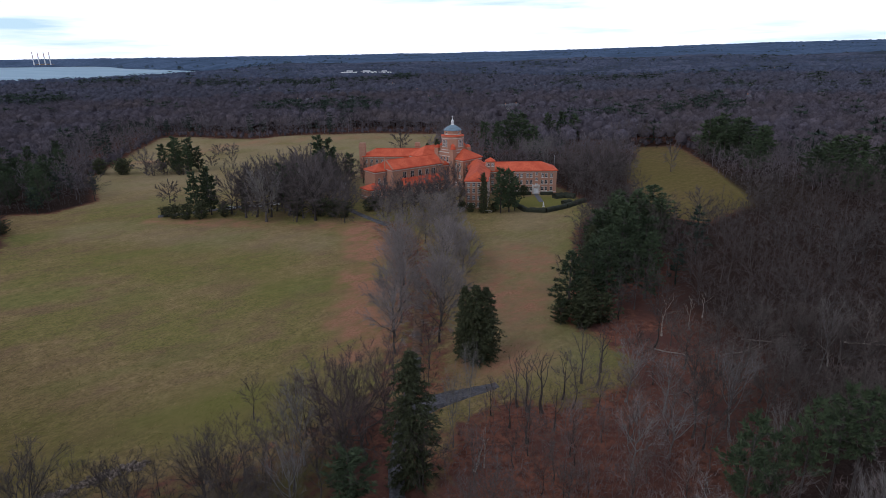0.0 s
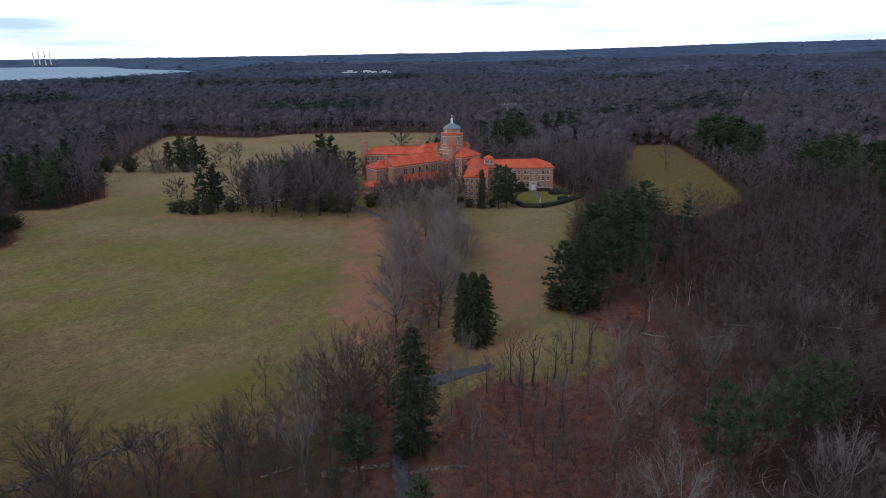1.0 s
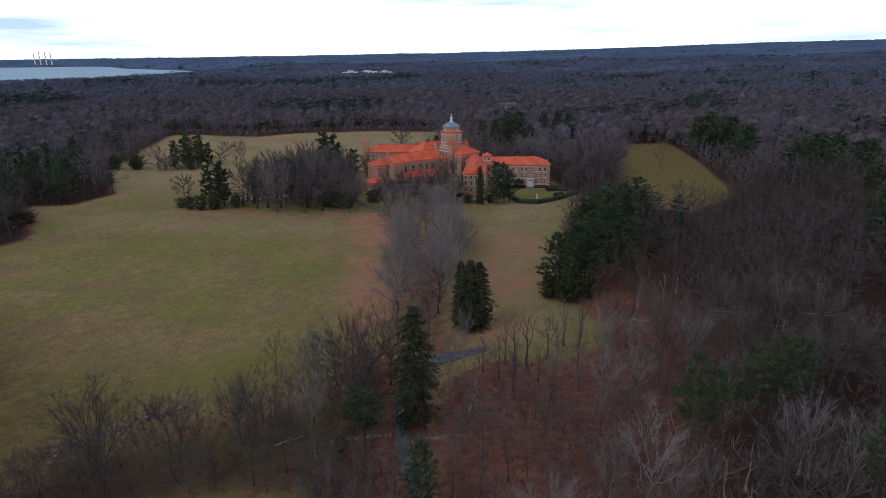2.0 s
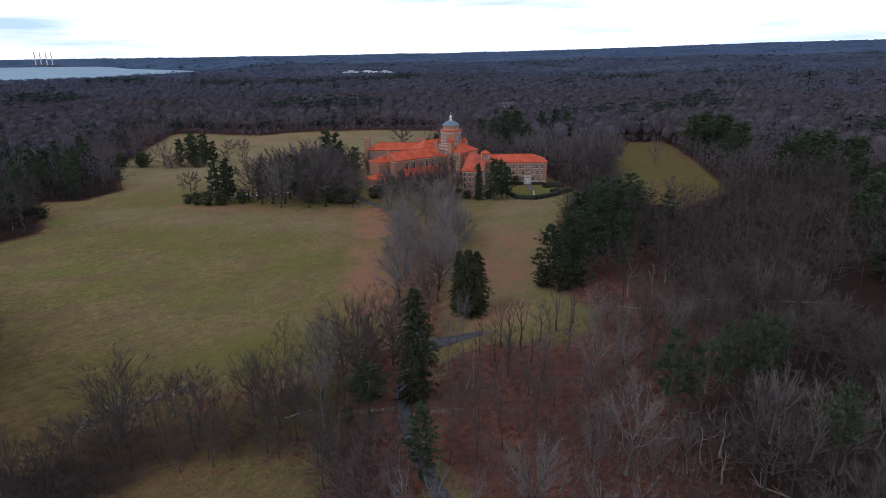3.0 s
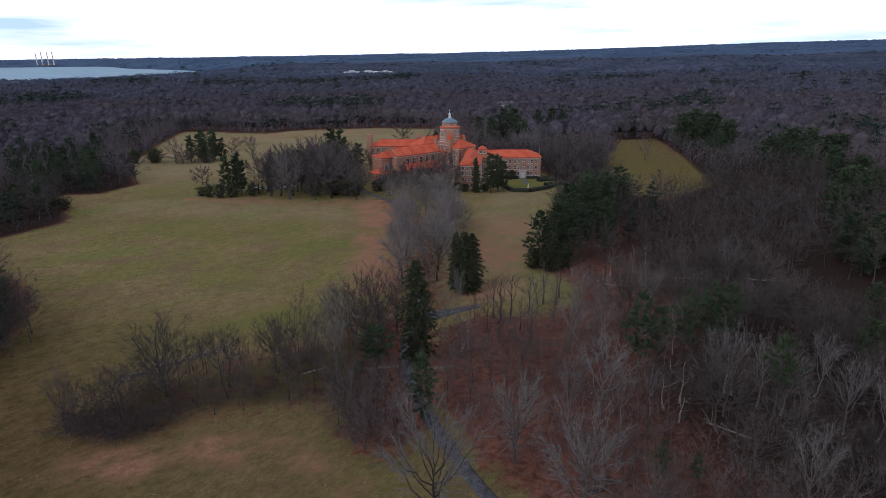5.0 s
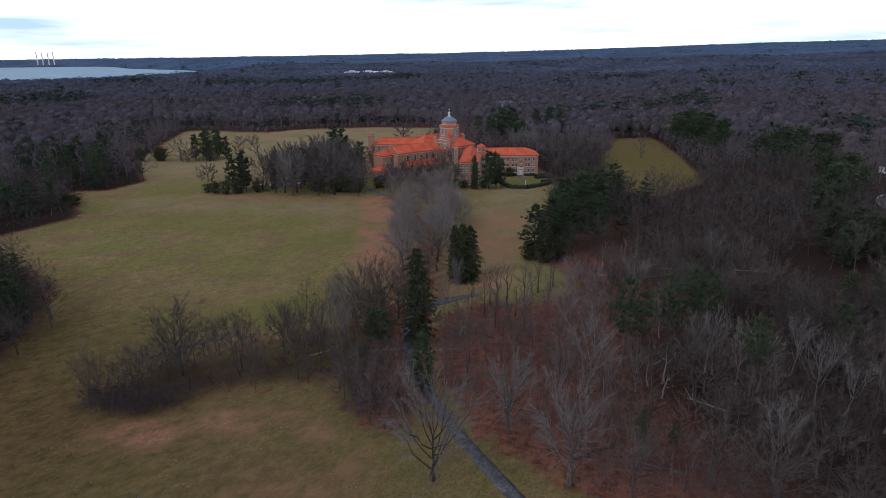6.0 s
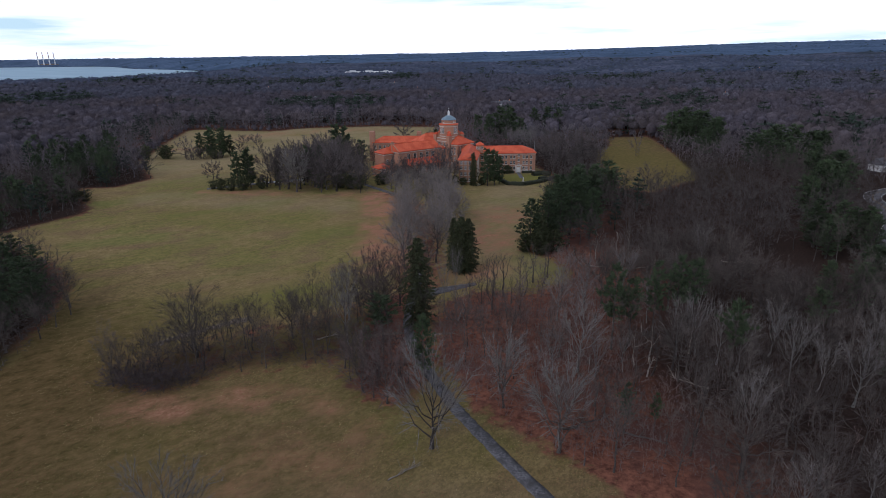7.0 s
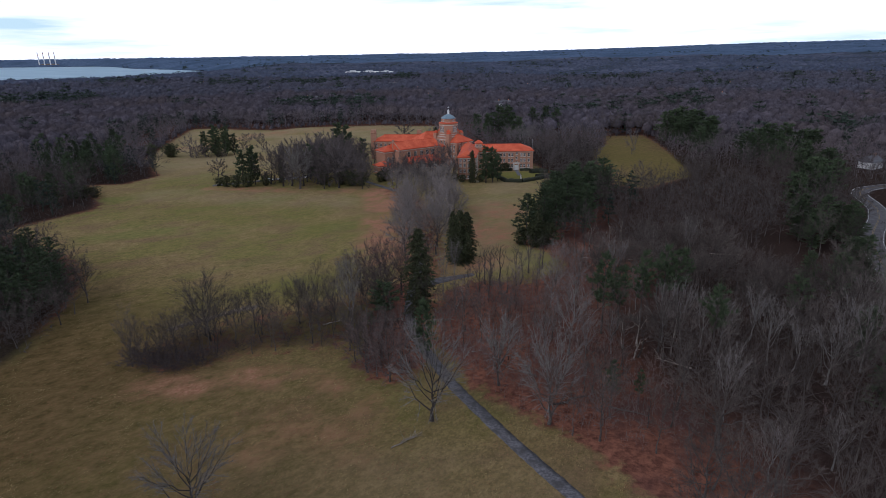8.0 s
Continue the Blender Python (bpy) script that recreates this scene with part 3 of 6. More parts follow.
def add_window(parent, m, w, h, arched=False):
    meshes = window_mesh(w, h, arched)
    ob = new("window", meshes[0])
    ob.parent, ob.matrix_basis = parent, m
    for name, me in zip(("sill", "mullion", "pane"), meshes[1:]):
        new(name, me).parent = ob


def window_rows(parent, m, side, L, W, us, zs, w=1.0, h=1.7, arched=False):
    """Windows on one side of a block; us run along that wall, from its middle."""
    turn, dist = {"front": (0, W / 2), "right": (90, L / 2), "back": (180, W / 2), "left": (-90, L / 2)}[side]
    for z in zs:
        for u in us:
            add_window(parent, m @ Matrix.Rotation(radians(turn), 4, "Z") @ Matrix.Translation((u, -dist - 0.003, z)), w, h, arched)


def block(parent, cx, cy, deg, L, W, ze, zr, hips=(True, True), label=""):
    """One range of the building: walls, string courses and a tiled roof."""
    m = axis(cx, cy, deg)
    bm = bmesh.new()
    box_bm(bm, -L / 2, L / 2, -W / 2, W / 2, -0.3, ze - 0.35, m)
    if not (hips[0] and hips[1]):
        for end, hip in ((-1, hips[0]), (1, hips[1])):
            if not hip:
                x = end * L / 2
                tri = [[bm.verts.new(m @ Vector((x - end * k, y, z))) for y, z in ((-W / 2, ze - 0.4), (W / 2, ze - 0.4), (0, zr - 0.35))] for k in (0, 0.5)]
                bm.faces.new(tri[0]), bm.faces.new(tri[1][::-1])
                for i in range(3):
                    bm.faces.new((tri[0][i], tri[0][(i + 1) % 3], tri[1][(i + 1) % 3], tri[1][i]))
    wall = part("wall", bm, BRICK, parent)
    bm = bmesh.new()
    for z, k, t in ((0.9, 0.08, 0.3), (ze - 1.0, 0.12, 0.28)):
        box_bm(bm, -L / 2 - k, L / 2 + k, -W / 2 - k, W / 2 + k, z, z + t, m)
    part("string_course", bm, STONE, wall, "pale limestone band")
    bm, (ra, rb) = hip_roof(m, L, W, ze, zr, *hips)
    roof = part("roof", bm, TILE, parent, "orange terracotta tile roof")
    bm = bmesh.new()
    box_bm(bm, ra, rb, -0.22, 0.22, zr - 0.12, zr + 0.12, m)
    part("ridge_cap", bm, TILE, roof)
    return m


def cone_bm(sides, rings, m, turn=0.0):
    """A solid of revolution with that many sides; rings are (radius, z)."""
    bm = bmesh.new()
    loops = []
    for r, z in rings:
        loops.append([bm.verts.new(m @ Vector((r * math.cos(turn + 2 * math.pi * i / sides), r * math.sin(turn + 2 * math.pi * i / sides), z))) for i in range(sides)])
    for a, b in zip(loops, loops[1:]):
        for i in range(sides):
            bm.faces.new((a[i], a[(i + 1) % sides], b[(i + 1) % sides], b[i]))
    bm.faces.new(loops[0][::-1]), bm.faces.new(loops[-1])
    return bm


def build_seminary():
    top = tagged(new("seminary_building"), "large tan brick building with orange tile roofs and domed tower", "building")
    # east range along the garden
    m = block(top, 37.3, 286.5, 0, 35, 13, 11.4, 14.5, (False, True))
    us = [x - 37.3 for x in (24, 27, 30, 33, 36, 37.9, 40.8, 42.6, 48.0, 49.8, 52.3)]
    window_rows(top, m, "front", 35, 13, us, (1.7, 4.9, 8.1))
    window_rows(top, m, "front", 35, 13, [45.2 - 37.3], (3.9, 6.6, 9.3), 0.9, 1.2)
    window_rows(top, m, "right", 35, 13, (-4, 0, 4), (1.7, 4.9, 8.1))
    # stone porch and door of the garden front
    bm = bmesh.new()
    for x0, x1, z1 in ((-1.7, -1.0, 3.6), (1.0, 1.7, 3.6)):
        box_bm(bm, x0, x1, -0.7, 0, 0, z1, axis(45.0, 279.98, 0))
    box_bm(bm, -1.9, 1.9, -0.8, 0, 3.6, 4.4, axis(45.0, 279.98, 0))
    part("porch", bm, STONE, top, "pale limestone door surround")
    bm = bmesh.new()
    box_bm(bm, -1.0, 1.0, -0.12, 0, 0, 3.0, axis(45.0, 279.98, 0))
    part("door", bm, WHITE, top, "pale painted door")
    # range that comes forward to the lawn
    m = block(top, 16.4, 266.2, -97, 31, 9.4, 12.8, 15.8, (False, True))
    window_rows(top, m, "right", 31, 9.4, (-3.3, -1.1, 1.1, 3.3), (1.4, 4.5, 7.6, 10.3), 1.0, 1.6)
    window_rows(top, m, "back", 31, 9.4, (-13.6, -11.2, -8.4, -5.6, -2.8, 0, 2.8, 5.6), (1.4, 4.5, 7.6, 10.3), 1.0, 1.6)
    window_rows(top, m, "front", 31, 9.4, (-5.6, -2.8, 0, 2.8, 5.6, 8.4, 11.2, 13.6), (1.4, 4.5, 7.6, 10.3), 1.0, 1.6)
    block(top, 17.5, 289.5, 90, 18, 9, 11.6, 15.0)
    # upper range beside the tower
    m = block(top, 9.4, 302.6, -45, 16.5, 14.0, 14.8, 19.4)
    window_rows(top, m, "front", 16.5, 14.0, (-6, -3.6, -1.2, 1.2, 3.6, 6), (2, 5.4, 8.8, 11.3), 0.9, 1.5)
    window_rows(top, m, "right", 16.5, 14.0, (-4.5, -1.5, 1.5, 4.5), (5.4, 8.8, 11.3), 0.9, 1.5)
    block(top, -6.5, 311.0, 216, 18, 12, 14.8, 19.4)
    # chapel with its aisle
    m = block(top, -15.2, 290.6, 36, 29.5, 12.0, 13.2, 16.8, (False, False))
    window_rows(top, m, "front", 29.5, 12.0, (-8.0, -3.6, 0.8, 5.0, 9.0), (8.0,), 1.7, 3.2)
    for x in (-14.0, -5.8, -1.4, 3.0, 7.0, 11.0):
        bm = bmesh.new()
        box_bm(bm, x - 0.3, x + 0.3, -6.5, -5.99, 0, 11.0, m)
        part("buttress", bm, BRICK, top)
    for x in (-14.85, 14.85):
        bm = bmesh.new()
        prof = ((-6.7, 12.7), (-6.7, 13.2), (0, 17.2), (6.7, 13.2), (6.7, 12.7), (0, 16.6))
        a, b = [bm.verts.new(m @ Vector((x - 0.3, y, z))) for y, z in prof], [bm.verts.new(m @ Vector((x + 0.3, y, z))) for y, z in prof]
        for q in range(6):
            bm.faces.new((a[q], b[q], b[(q + 1) % 6], a[(q + 1) % 6]))
        for f in ((0, 1, 2, 5), (5, 2, 3, 4)):
            bm.faces.new([a[i] for i in f][::-1]), bm.faces.new([b[i] for i in f])
        part("coping", bm, BRICK, top, "brick gable coping")
    bm = bmesh.new()
    box_bm(bm, -10.5, 11.0, -10.2, -6.0, -0.3, 5.5, m)
    aisle = part("aisle_wall", bm, BRICK, top)
    bm = bmesh.new()
    prof = [(-10.8, 5.4), (-6.0, 8.4), (-6.0, 7.9), (-10.8, 5.0)]
    a, b = [bm.verts.new(m @ Vector((-11, y, z))) for y, z in prof], [bm.verts.new(m @ Vector((11.4, y, z))) for y, z in prof]
    bm.faces.new(a), bm.faces.new(b[::-1])
    for i in range(4):
        bm.faces.new((a[i], b[i], b[(i + 1) % 4], a[(i + 1) % 4]))
    part("aisle_roof", bm, TILE, aisle, "orange terracotta lean-to roof")
    for u in (-8, -4, 0, 4, 8):
        add_window(top, m @ Matrix.Translation((u, -10.203, 1.6)), 1.3, 1.8, True)
    # chancel and porch at the chapel's end
    m = block(top, -30.8, 285.0, 36, 10.5, 10, 12.0, 14.6, (True, False))
    window_rows(top, m, "front", 10.5, 10, (-3, 0, 3), (5.6,), 1.0, 2.4, True)
    m = block(top, -32.8, 276.4, 36, 9, 8, 4.8, 6.8)
    window_rows(top, m, "front", 9, 8, (-3, -1, 1, 3), (1.2,), 0.9, 1.7, True)
    block(top, -1.6, 298.6, 36, 8, 7.5, 12.0, 14.2)
    # long rear range
    m = block(top, -24.9, 329.0, -4, 36, 12, 12.0, 15.3, (True, False))
    window_rows(top, m, "front", 36, 12, [-16.5 + 3 * i for i in range(12)], (2, 5.2, 8.4), 1.1, 1.7)
    for name, x, y, s, z0, z1 in (("chimney_tower", -43.6, 325.5, 1.65, 0, 19.0), ("chimney_tower", -14.0, 341.0, 1.5, 0, 16.8)):
        bm = cone_bm(4, [(s * 1.41, z0), (s * 1.41, z1 - 2.2), (s * 1.6, z1 - 2.0), (s * 1.6, z1 - 1.6), (s * 1.3, z1 - 1.5), (s * 1.3, z1)], axis(x, y, 40))
        part(name, bm, BRICK, top)
    # gabled parapet blocks seen over the roofs
    bm = bmesh.new()
    box_bm(bm, -0.5, 0.5, -0.5, 0.5, 9, 18.2, axis(-27.3, 281.8, 36))
    part("chimney", bm, BRICK, top)
    # cupola at the joint of the ranges
    m = axis(22.6, 277.0, 0)
    bm = bmesh.new()
    box_bm(bm, -1.9, 1.9, -1.9, 1.9, 12.2, 16.6, m)
    box_bm(bm, -2.1, 2.1, -2.1, 2.1, 14.0, 14.4, m)
    cup = part("cupola", bm, BRICK, top, "small square brick cupola")
    bm = cone_bm(4, [(3.3, 16.5), (3.3, 16.8), (0.15, 18.4)], m, math.pi / 4)
    part("cupola_roof", bm, TILE, cup, "small pyramid tile roof")
    for deg in (0, 90, -90, 180):
        for u in (-0.9, 0.9):
            add_window(top, m @ Matrix.Rotation(radians(deg), 4, "Z") @ Matrix.Translation((u, -1.903, 14.7)), 0.9, 1.0, False)
    # crossing tower
    c = axis(5.4, 303.5, 0)
    sq = axis(5.4, 303.5, 45)
    bm = bmesh.new()
    box_bm(bm, -5.9, 5.9, -5.9, 5.9, -0.3, 17.6, sq)
    base = part("tower_base", bm, BRICK, top)
    bm = bmesh.new()
    for z in (12.5, 15.6, 17.4):
        box_bm(bm, -6.05, 6.05, -6.05, 6.05, z, z + 0.3, sq)
    part("string_course", bm, STONE, base)
    for deg in (-45, 45, 135, 225):
        for u in (-2.2, 0, 2.2):
            add_window(top, c @ Matrix.Rotation(radians(deg), 4, "Z") @ Matrix.Translation((u, -5.903, 13.0)), 0.9, 1.7, True)
    for sx in (-1, 1):
        for sy in (-1, 1):
            q = sq @ Matrix.Translation((sx * 5.4, sy * 5.4, 0))
            bm = bmesh.new()
            box_bm(bm, -1.15, 1.15, -1.15, 1.15, -0.3, 19.4, q)
            box_bm(bm, -1.3, 1.3, -1.3, 1.3, 17.6, 18.0, q)
            box_bm(bm, -1.3, 1.3, -1.3, 1.3, 19.1, 19.45, q)
            tur = part("turret", bm, BRICK, top, "square brick corner turret")
            bm = cone_bm(8, [(1.5, 19.4), (1.5, 19.6), (1.0, 20.5), (0.1, 20.9)], q)
            part("turret_cap", bm, TILE, tur, "small red tile cap")
    eighth = math.pi / 8
    bm = cone_bm(8, [(6.0, 17.0), (6.0, 24.9), (6.2, 25.0), (6.2, 25.4)], c, eighth)
    stage = part("tower_stage", bm, BRICK, top, "octagonal brick stage with triple windows")
    bm = cone_bm(8, [(6.12, 18.6), (6.12, 18.9)], c, eighth)
    part("string_course", bm, STONE, stage)
    bm = cone_bm(8, [(6.1, 24.2), (6.1, 24.5)], c, eighth)
    part("string_course", bm, STONE, stage)
    bm = cone_bm(8, [(6.35, 25.4), (6.35, 25.55), (4.4, 26.0)], c, eighth)
    part("skirt_roof", bm, TILE, top, "ring of red roof tiles")
    for k in range(8):
        r = c @ Matrix.Rotation(radians(45 * k), 4, "Z")
        if k % 2:
            for u in (-1.15, 0, 1.15):
                add_window(top, r @ Matrix.Translation((u, -5.555, 20.4)), 0.66, 3.0, True)
        else:
            bm = cone_bm(4, [(1.5, 17.4), (1.5, 20.6)], r @ Matrix.Translation((0, -5.4, 0)), math.pi / 4)
            bay = part("bay", bm, BRICK, top, "small brick bay")
            bm = cone_bm(4, [(1.75, 20.6), (1.75, 20.8), (0.15, 22.0)], r @ Matrix.Translation((0, -5.4, 0)), math.pi / 4)
            part("bay_roof", bm, TILE, bay, "small red tile cap")
    bm = cone_bm(12, [(4.35, 25.5), (4.35, 27.6), (4.5, 27.7), (4.5, 28.1)], c)
    drum = part("drum", bm, BRICK, top, "round brick drum")
    bm = cone_bm(12, [(4.45, 26.1), (4.45, 26.3)], c)
    part("string_course", bm, STONE, drum)
    for k in range(12):
        r = c @ Matrix.Rotation(radians(30 * k + 15), 4, "Z")
        if k % 3 == 1:
            add_window(top, r @ Matrix.Translation((0, -4.215, 26.55)), 0.6, 0.7, True)
    bm = cone_bm(12, [(4.6, 28.0), (4.6, 28.3), (3.2, 29.5), (1.5, 30.4), (0.9, 30.6)], c)
    part("dome", bm, COPPER, top, "blue-grey weathered copper roof")
    bm = cone_bm(8, [(0.95, 30.4), (0.95, 30.8), (0.62, 30.9), (0.62, 32.3), (0.8, 32.4), (0.8, 32.6), (0.22, 33.3), (0.06, 33.8), (0.05, 35.2)], c)
    lan = part("lantern", bm, WHITE, top, "white lantern with finial")
    bm = bmesh.new()
    box_bm(bm, -0.45, 0.45, -0.06, 0.06, 34.5, 34.65, c)
    part("cross", bm, WHITE, lan)


build_seminary()


# ---- garden, walls, fallen wood, vehicles ----
def rough_blob(rx, ry, rz, seed, sub=2, amount=0.18):
    bm = bmesh.new()
    bmesh.ops.create_icosphere(bm, subdivisions=sub, radius=1.0)
    r = random.Random(seed)
    for v in bm.verts:
        k = 1 + r.uniform(-amount, amount)
        v.co = Vector((v.co.x * rx * k, v.co.y * ry * k, v.co.z * rz * k))
    return bm


def build_hedge(line, width, height, label, seed):
    """A clipped hedge of leafy sprays along a line, squared and slightly uneven."""
    r = np.random.RandomState(seed)
    np.random.seed(seed)
    core, leaf = Soup(), Soup()
    for (x0, y0), (x1, y1) in zip(line, line[1:]):
        n = max(2, int(math.hypot(x1 - x0, y1 - y0) / 1.0))
        d = np.array([x1 - x0, y1 - y0]) / math.hypot(x1 - x0, y1 - y0)
        nrm = np.array([-d[1], d[0]])
        prof = []
        for i in range(n + 1):
            c = np.array([x0, y0]) + d * math.hypot(x1 - x0, y1 - y0) * i / n
            w, h = width / 2 * r.uniform(0.85, 1.1), height * r.uniform(0.88, 1.08)
            prof.append([(*(c + nrm * s * w * k), z * h) for s, k, z in ((-1, 1, -0.05), (-1, 1.05, 0.5), (-1, 0.85, 0.95), (1, 0.85, 1.0), (1, 1.05, 0.5), (1, 1, -0.05))])
        V = np.array(prof).reshape(-1, 3)
        F = []
        for i in range(n):
            for j in range(5):
                p = i * 6 + j
                F += [(p, p + 1, p + 7), (p, p + 7, p + 6)]
        for s in (0, n * 6):
            F += [(s, s + 1, s + 4), (s, s + 4, s + 5), (s + 1, s + 2, s + 3), (s + 1, s + 3, s + 4)]
        core.add(V, F)
        k = n * 40
        t, side, z = r.uniform(0, 1, k), r.uniform(-1, 1, k), r.uniform(0.2, 1.0, k)
        base = np.column_stack([x0 + (x1 - x0) * t + nrm[0] * side * width / 2, y0 + (y1 - y0) * t + nrm[1] * side * width / 2, z * height])
        leaf.slivers(base, r.normal(size=(k, 3)) * 0.22 + (0, 0, 0.12), r.uniform(0.1, 0.25, k))
    top = tagged(new("hedge"), label, "hedge")
    for nm, s in (("clipped_mass", core), ("leaf_spray", leaf)):
        new(nm, mesh_from(nm, *s.arrays(), HEDGE)).parent = top


build_hedge([(32, 257), (35.5, 246), (44, 245), (54, 252), (65, 263)], 2.2, 1.7, "low dark clipped hedge round the garden lawn", 3)
build_hedge([(52, 270), (57, 272), (62, 270)], 3.0, 2.2, "dark clipped hedge beside the brick range", 4)
build_hedge([(54, 259), (58, 262)], 2.4, 1.3, "low dark clipped hedge on the garden lawn", 5)
build_hedge([(47, 277.8), (53, 277.8)], 1.6, 1.3, "foundation hedge under the windows", 6)
build_hedge([(31, 277.8), (42.5, 277.8)], 1.6, 1.4, "foundation hedge under the windows", 7)
ribbon("garden_path", [(45, 279), (45, 270), (45, 262)], 2.2, SLATE, 0.06, "grey paved path to the garden door")


def build_statue(x, y):
    bm = cone_bm(6, [(0.6, -0.1), (0.6, 0.2), (0.4, 0.25), (0.36, 0.8), (0.45, 0.84), (0.45, 0.9)], axis(x, y, 0))
    base = part("pedestal", bm, STONE, None)
    tagged(base, "pale stone pedestal on the garden lawn", "pedestal")
    bm = cone_bm(8, [(0.30, 0.9), (0.26, 1.3), (0.2, 1.7), (0.25, 1.95), (0.09, 2.1), (0.13, 2.2), (0.09, 2.35)], axis(x, y, 0))
    tagged(part("statue", bm, WHITE, None, "", True), "plain white standing statue on a pedestal", "statue")


build_statue(44.5, 254)


def build_pole(x, y, h):
    bm = cone_bm(8, [(0.35, -0.1), (0.35, 0.25), (0.11, 0.3), (0.06, h), (0.13, h + 0.05), (0.02, h + 0.3)], axis(x, y, 0))
    tagged(part("flagpole", bm, STEEL, None), "tall bare grey metal flagpole on grass", "flagpole")


build_pole(57.5, 302, 14.5)


def build_stone_wall(line, name, label, seed, n=260, w=1.1, h=0.9):
    """A tumbled dry-stone wall of single uneven stones."""
    r = np.random.RandomState(seed)
    pts = np.array(line, dtype=float)
    dist = np.concatenate([[0], np.cumsum(np.hypot(*np.diff(pts, axis=0).T))])
    s = Soup()
    bm = bmesh.new()
    bmesh.ops.create_icosphere(bm, subdivisions=1, radius=1)
    bv = np.array([v.co[:] for v in bm.verts])
    bf = np.array([[v.index for v in f.verts] for f in bm.faces])
    bm.free()
    for i in range(n):
        t = r.uniform(0, dist[-1])
        lev = r.uniform(0, 1) ** 1.6
        c = np.array([np.interp(t, dist, pts[:, 0]) + r.normal(0, w * 0.3 * (1.2 - lev)), np.interp(t, dist, pts[:, 1]) + r.normal(0, w * 0.3 * (1.2 - lev)), lev * h])
        k = r.uniform(0.18, 0.42) * np.array([1.3, 1.0, 0.75])
        a = r.uniform(0, 6.28)
        V = bv * k * r.uniform(0.8, 1.2, bv.shape)
        V = np.column_stack([V[:, 0] * math.cos(a) - V[:, 1] * math.sin(a), V[:, 0] * math.sin(a) + V[:, 1] * math.cos(a), V[:, 2]]) + c
        s.add(V, bf)
    tagged(new(name, mesh_from(name, *s.arrays(), FIELDSTONE)), label, "stone wall")


build_stone_wall([(-69, 69), (-63, 74.5), (-57, 79), (-50.5, 83.5)], "stone_wall", "tumbled old fieldstone wall at the meadow edge", 5, 420, 1.9, 0.38)
build_stone_wall([(-20, 71.5), (-14, 73), (-9.5, 73.5)], "stone_wall", "low ruined fieldstone wall by the drive", 6, 110, 0.7, 0.5)
build_stone_wall([(-5.5, 71.5), (-1, 72.5), (3.5, 73)], "stone_wall", "low ruined fieldstone wall by the drive", 7, 100, 0.7, 0.5)


def build_log(x, y, length, deg, r0, label, seed, name="fallen_log", stubs=5, tilt=0.0, mat_=None):
    """A fallen trunk with broken side branches."""
    r = np.random.RandomState(seed)
    np.random.seed(seed)
    s, b = Soup(), Soup()
    u = np.linspace(0, 1, 7)
    a = radians(deg)
    z0 = float(terrain(x, y))
    base = np.column_stack([x + math.cos(a) * length * u, y + math.sin(a) * length * u, z0 + r0 * 0.8 + u * tilt * length]) + r.normal(0, 0.02 * length, (7, 3)) * (1, 1, 0.15)
    s.tube(base, r0 * (1 - 0.65 * u), 6)
    top = tagged(new(name), label, "log")
    m_ = mat_ or DEADWOOD
    new("stem", mesh_from("stem", *s.arrays(), m_, True)).parent = top
    for k in range(stubs):
        g = r.uniform(0.35, 1)
        p = np.array([np.interp(g, u, base[:, c]) for c in range(3)])
        d = unit(r.normal(size=3) + np.array([math.cos(a), math.sin(a), 0.5])) * length * r.uniform(0.15, 0.4)
        d[2] = abs(d[2])
        q = np.array([p, p + d * 0.5 + r.normal(0, 0.06, 3), p + d])
        b.tube(q, [r0 * 0.35, r0 * 0.22, 0.015], 4)
        b.slivers(p + d * r.uniform(0.3, 1, (6, 1)), d * 0.3 + r.normal(0, 0.25, (6, 3)), np.full(6, 0.05))
    if stubs:
        new("broken_limb", mesh_from("broken_limb", *b.arrays(), m_)).parent = top


build_log(-8.6, 20.4, 5.6, 38, 0.13, "grey fallen branch lying on the meadow grass", 3, "fallen_branch", 16)
build_log(-30, 71, 5.5, 30, 0.22, "pale fallen tree trunk in leaf litter", 4)
build_log(-8, 62, 6, 8, 0.2, "pale fallen tree trunk beside the drive", 5)
build_log(22.5, 34, 9, 20, 0.25, "dark fallen tree with broken limbs in the wood", 6, stubs=9, mat_=BARK)
build_log(33, 33, 8, -25, 0.22, "dark fallen tree trunk on leaf litter", 7, mat_=BARK)
build_log(4.5, 79.5, 4, 70, 0.28, "pale broken log leaning in leaf litter", 8, tilt=0.35)
build_log(44, 52, 7, 60, 0.2, "pale fallen trunk in the wood", 9, tilt=0.2)
build_log(55, 47, 8, 140, 0.2, "pale fallen trunk in the wood", 10)
build_log(62, 118, 9, 15, 0.2, "pale fallen trunk in the wood", 11)
build_log(70, 126, 10, -35, 0.22, "pale fallen trunk in the wood", 12, tilt=0.15)
build_log(82, 112, 9, 60, 0.22, "pale fallen trunk in the wood", 13)
build_log(92, 124, 11, -15, 0.22, "pale fallen trunk in the wood", 14)
build_log(48, 121, 8, -50, 0.2, "pale fallen trunk at the wood's edge", 15, tilt=0.2)
build_log(26, 68, 6, 110, 0.18, "dark fallen trunk on leaf litter", 16, mat_=BARK)
build_log(21, 45, 5, 150, 0.16, "dark fallen branch on leaf litter", 17, mat_=BARK)


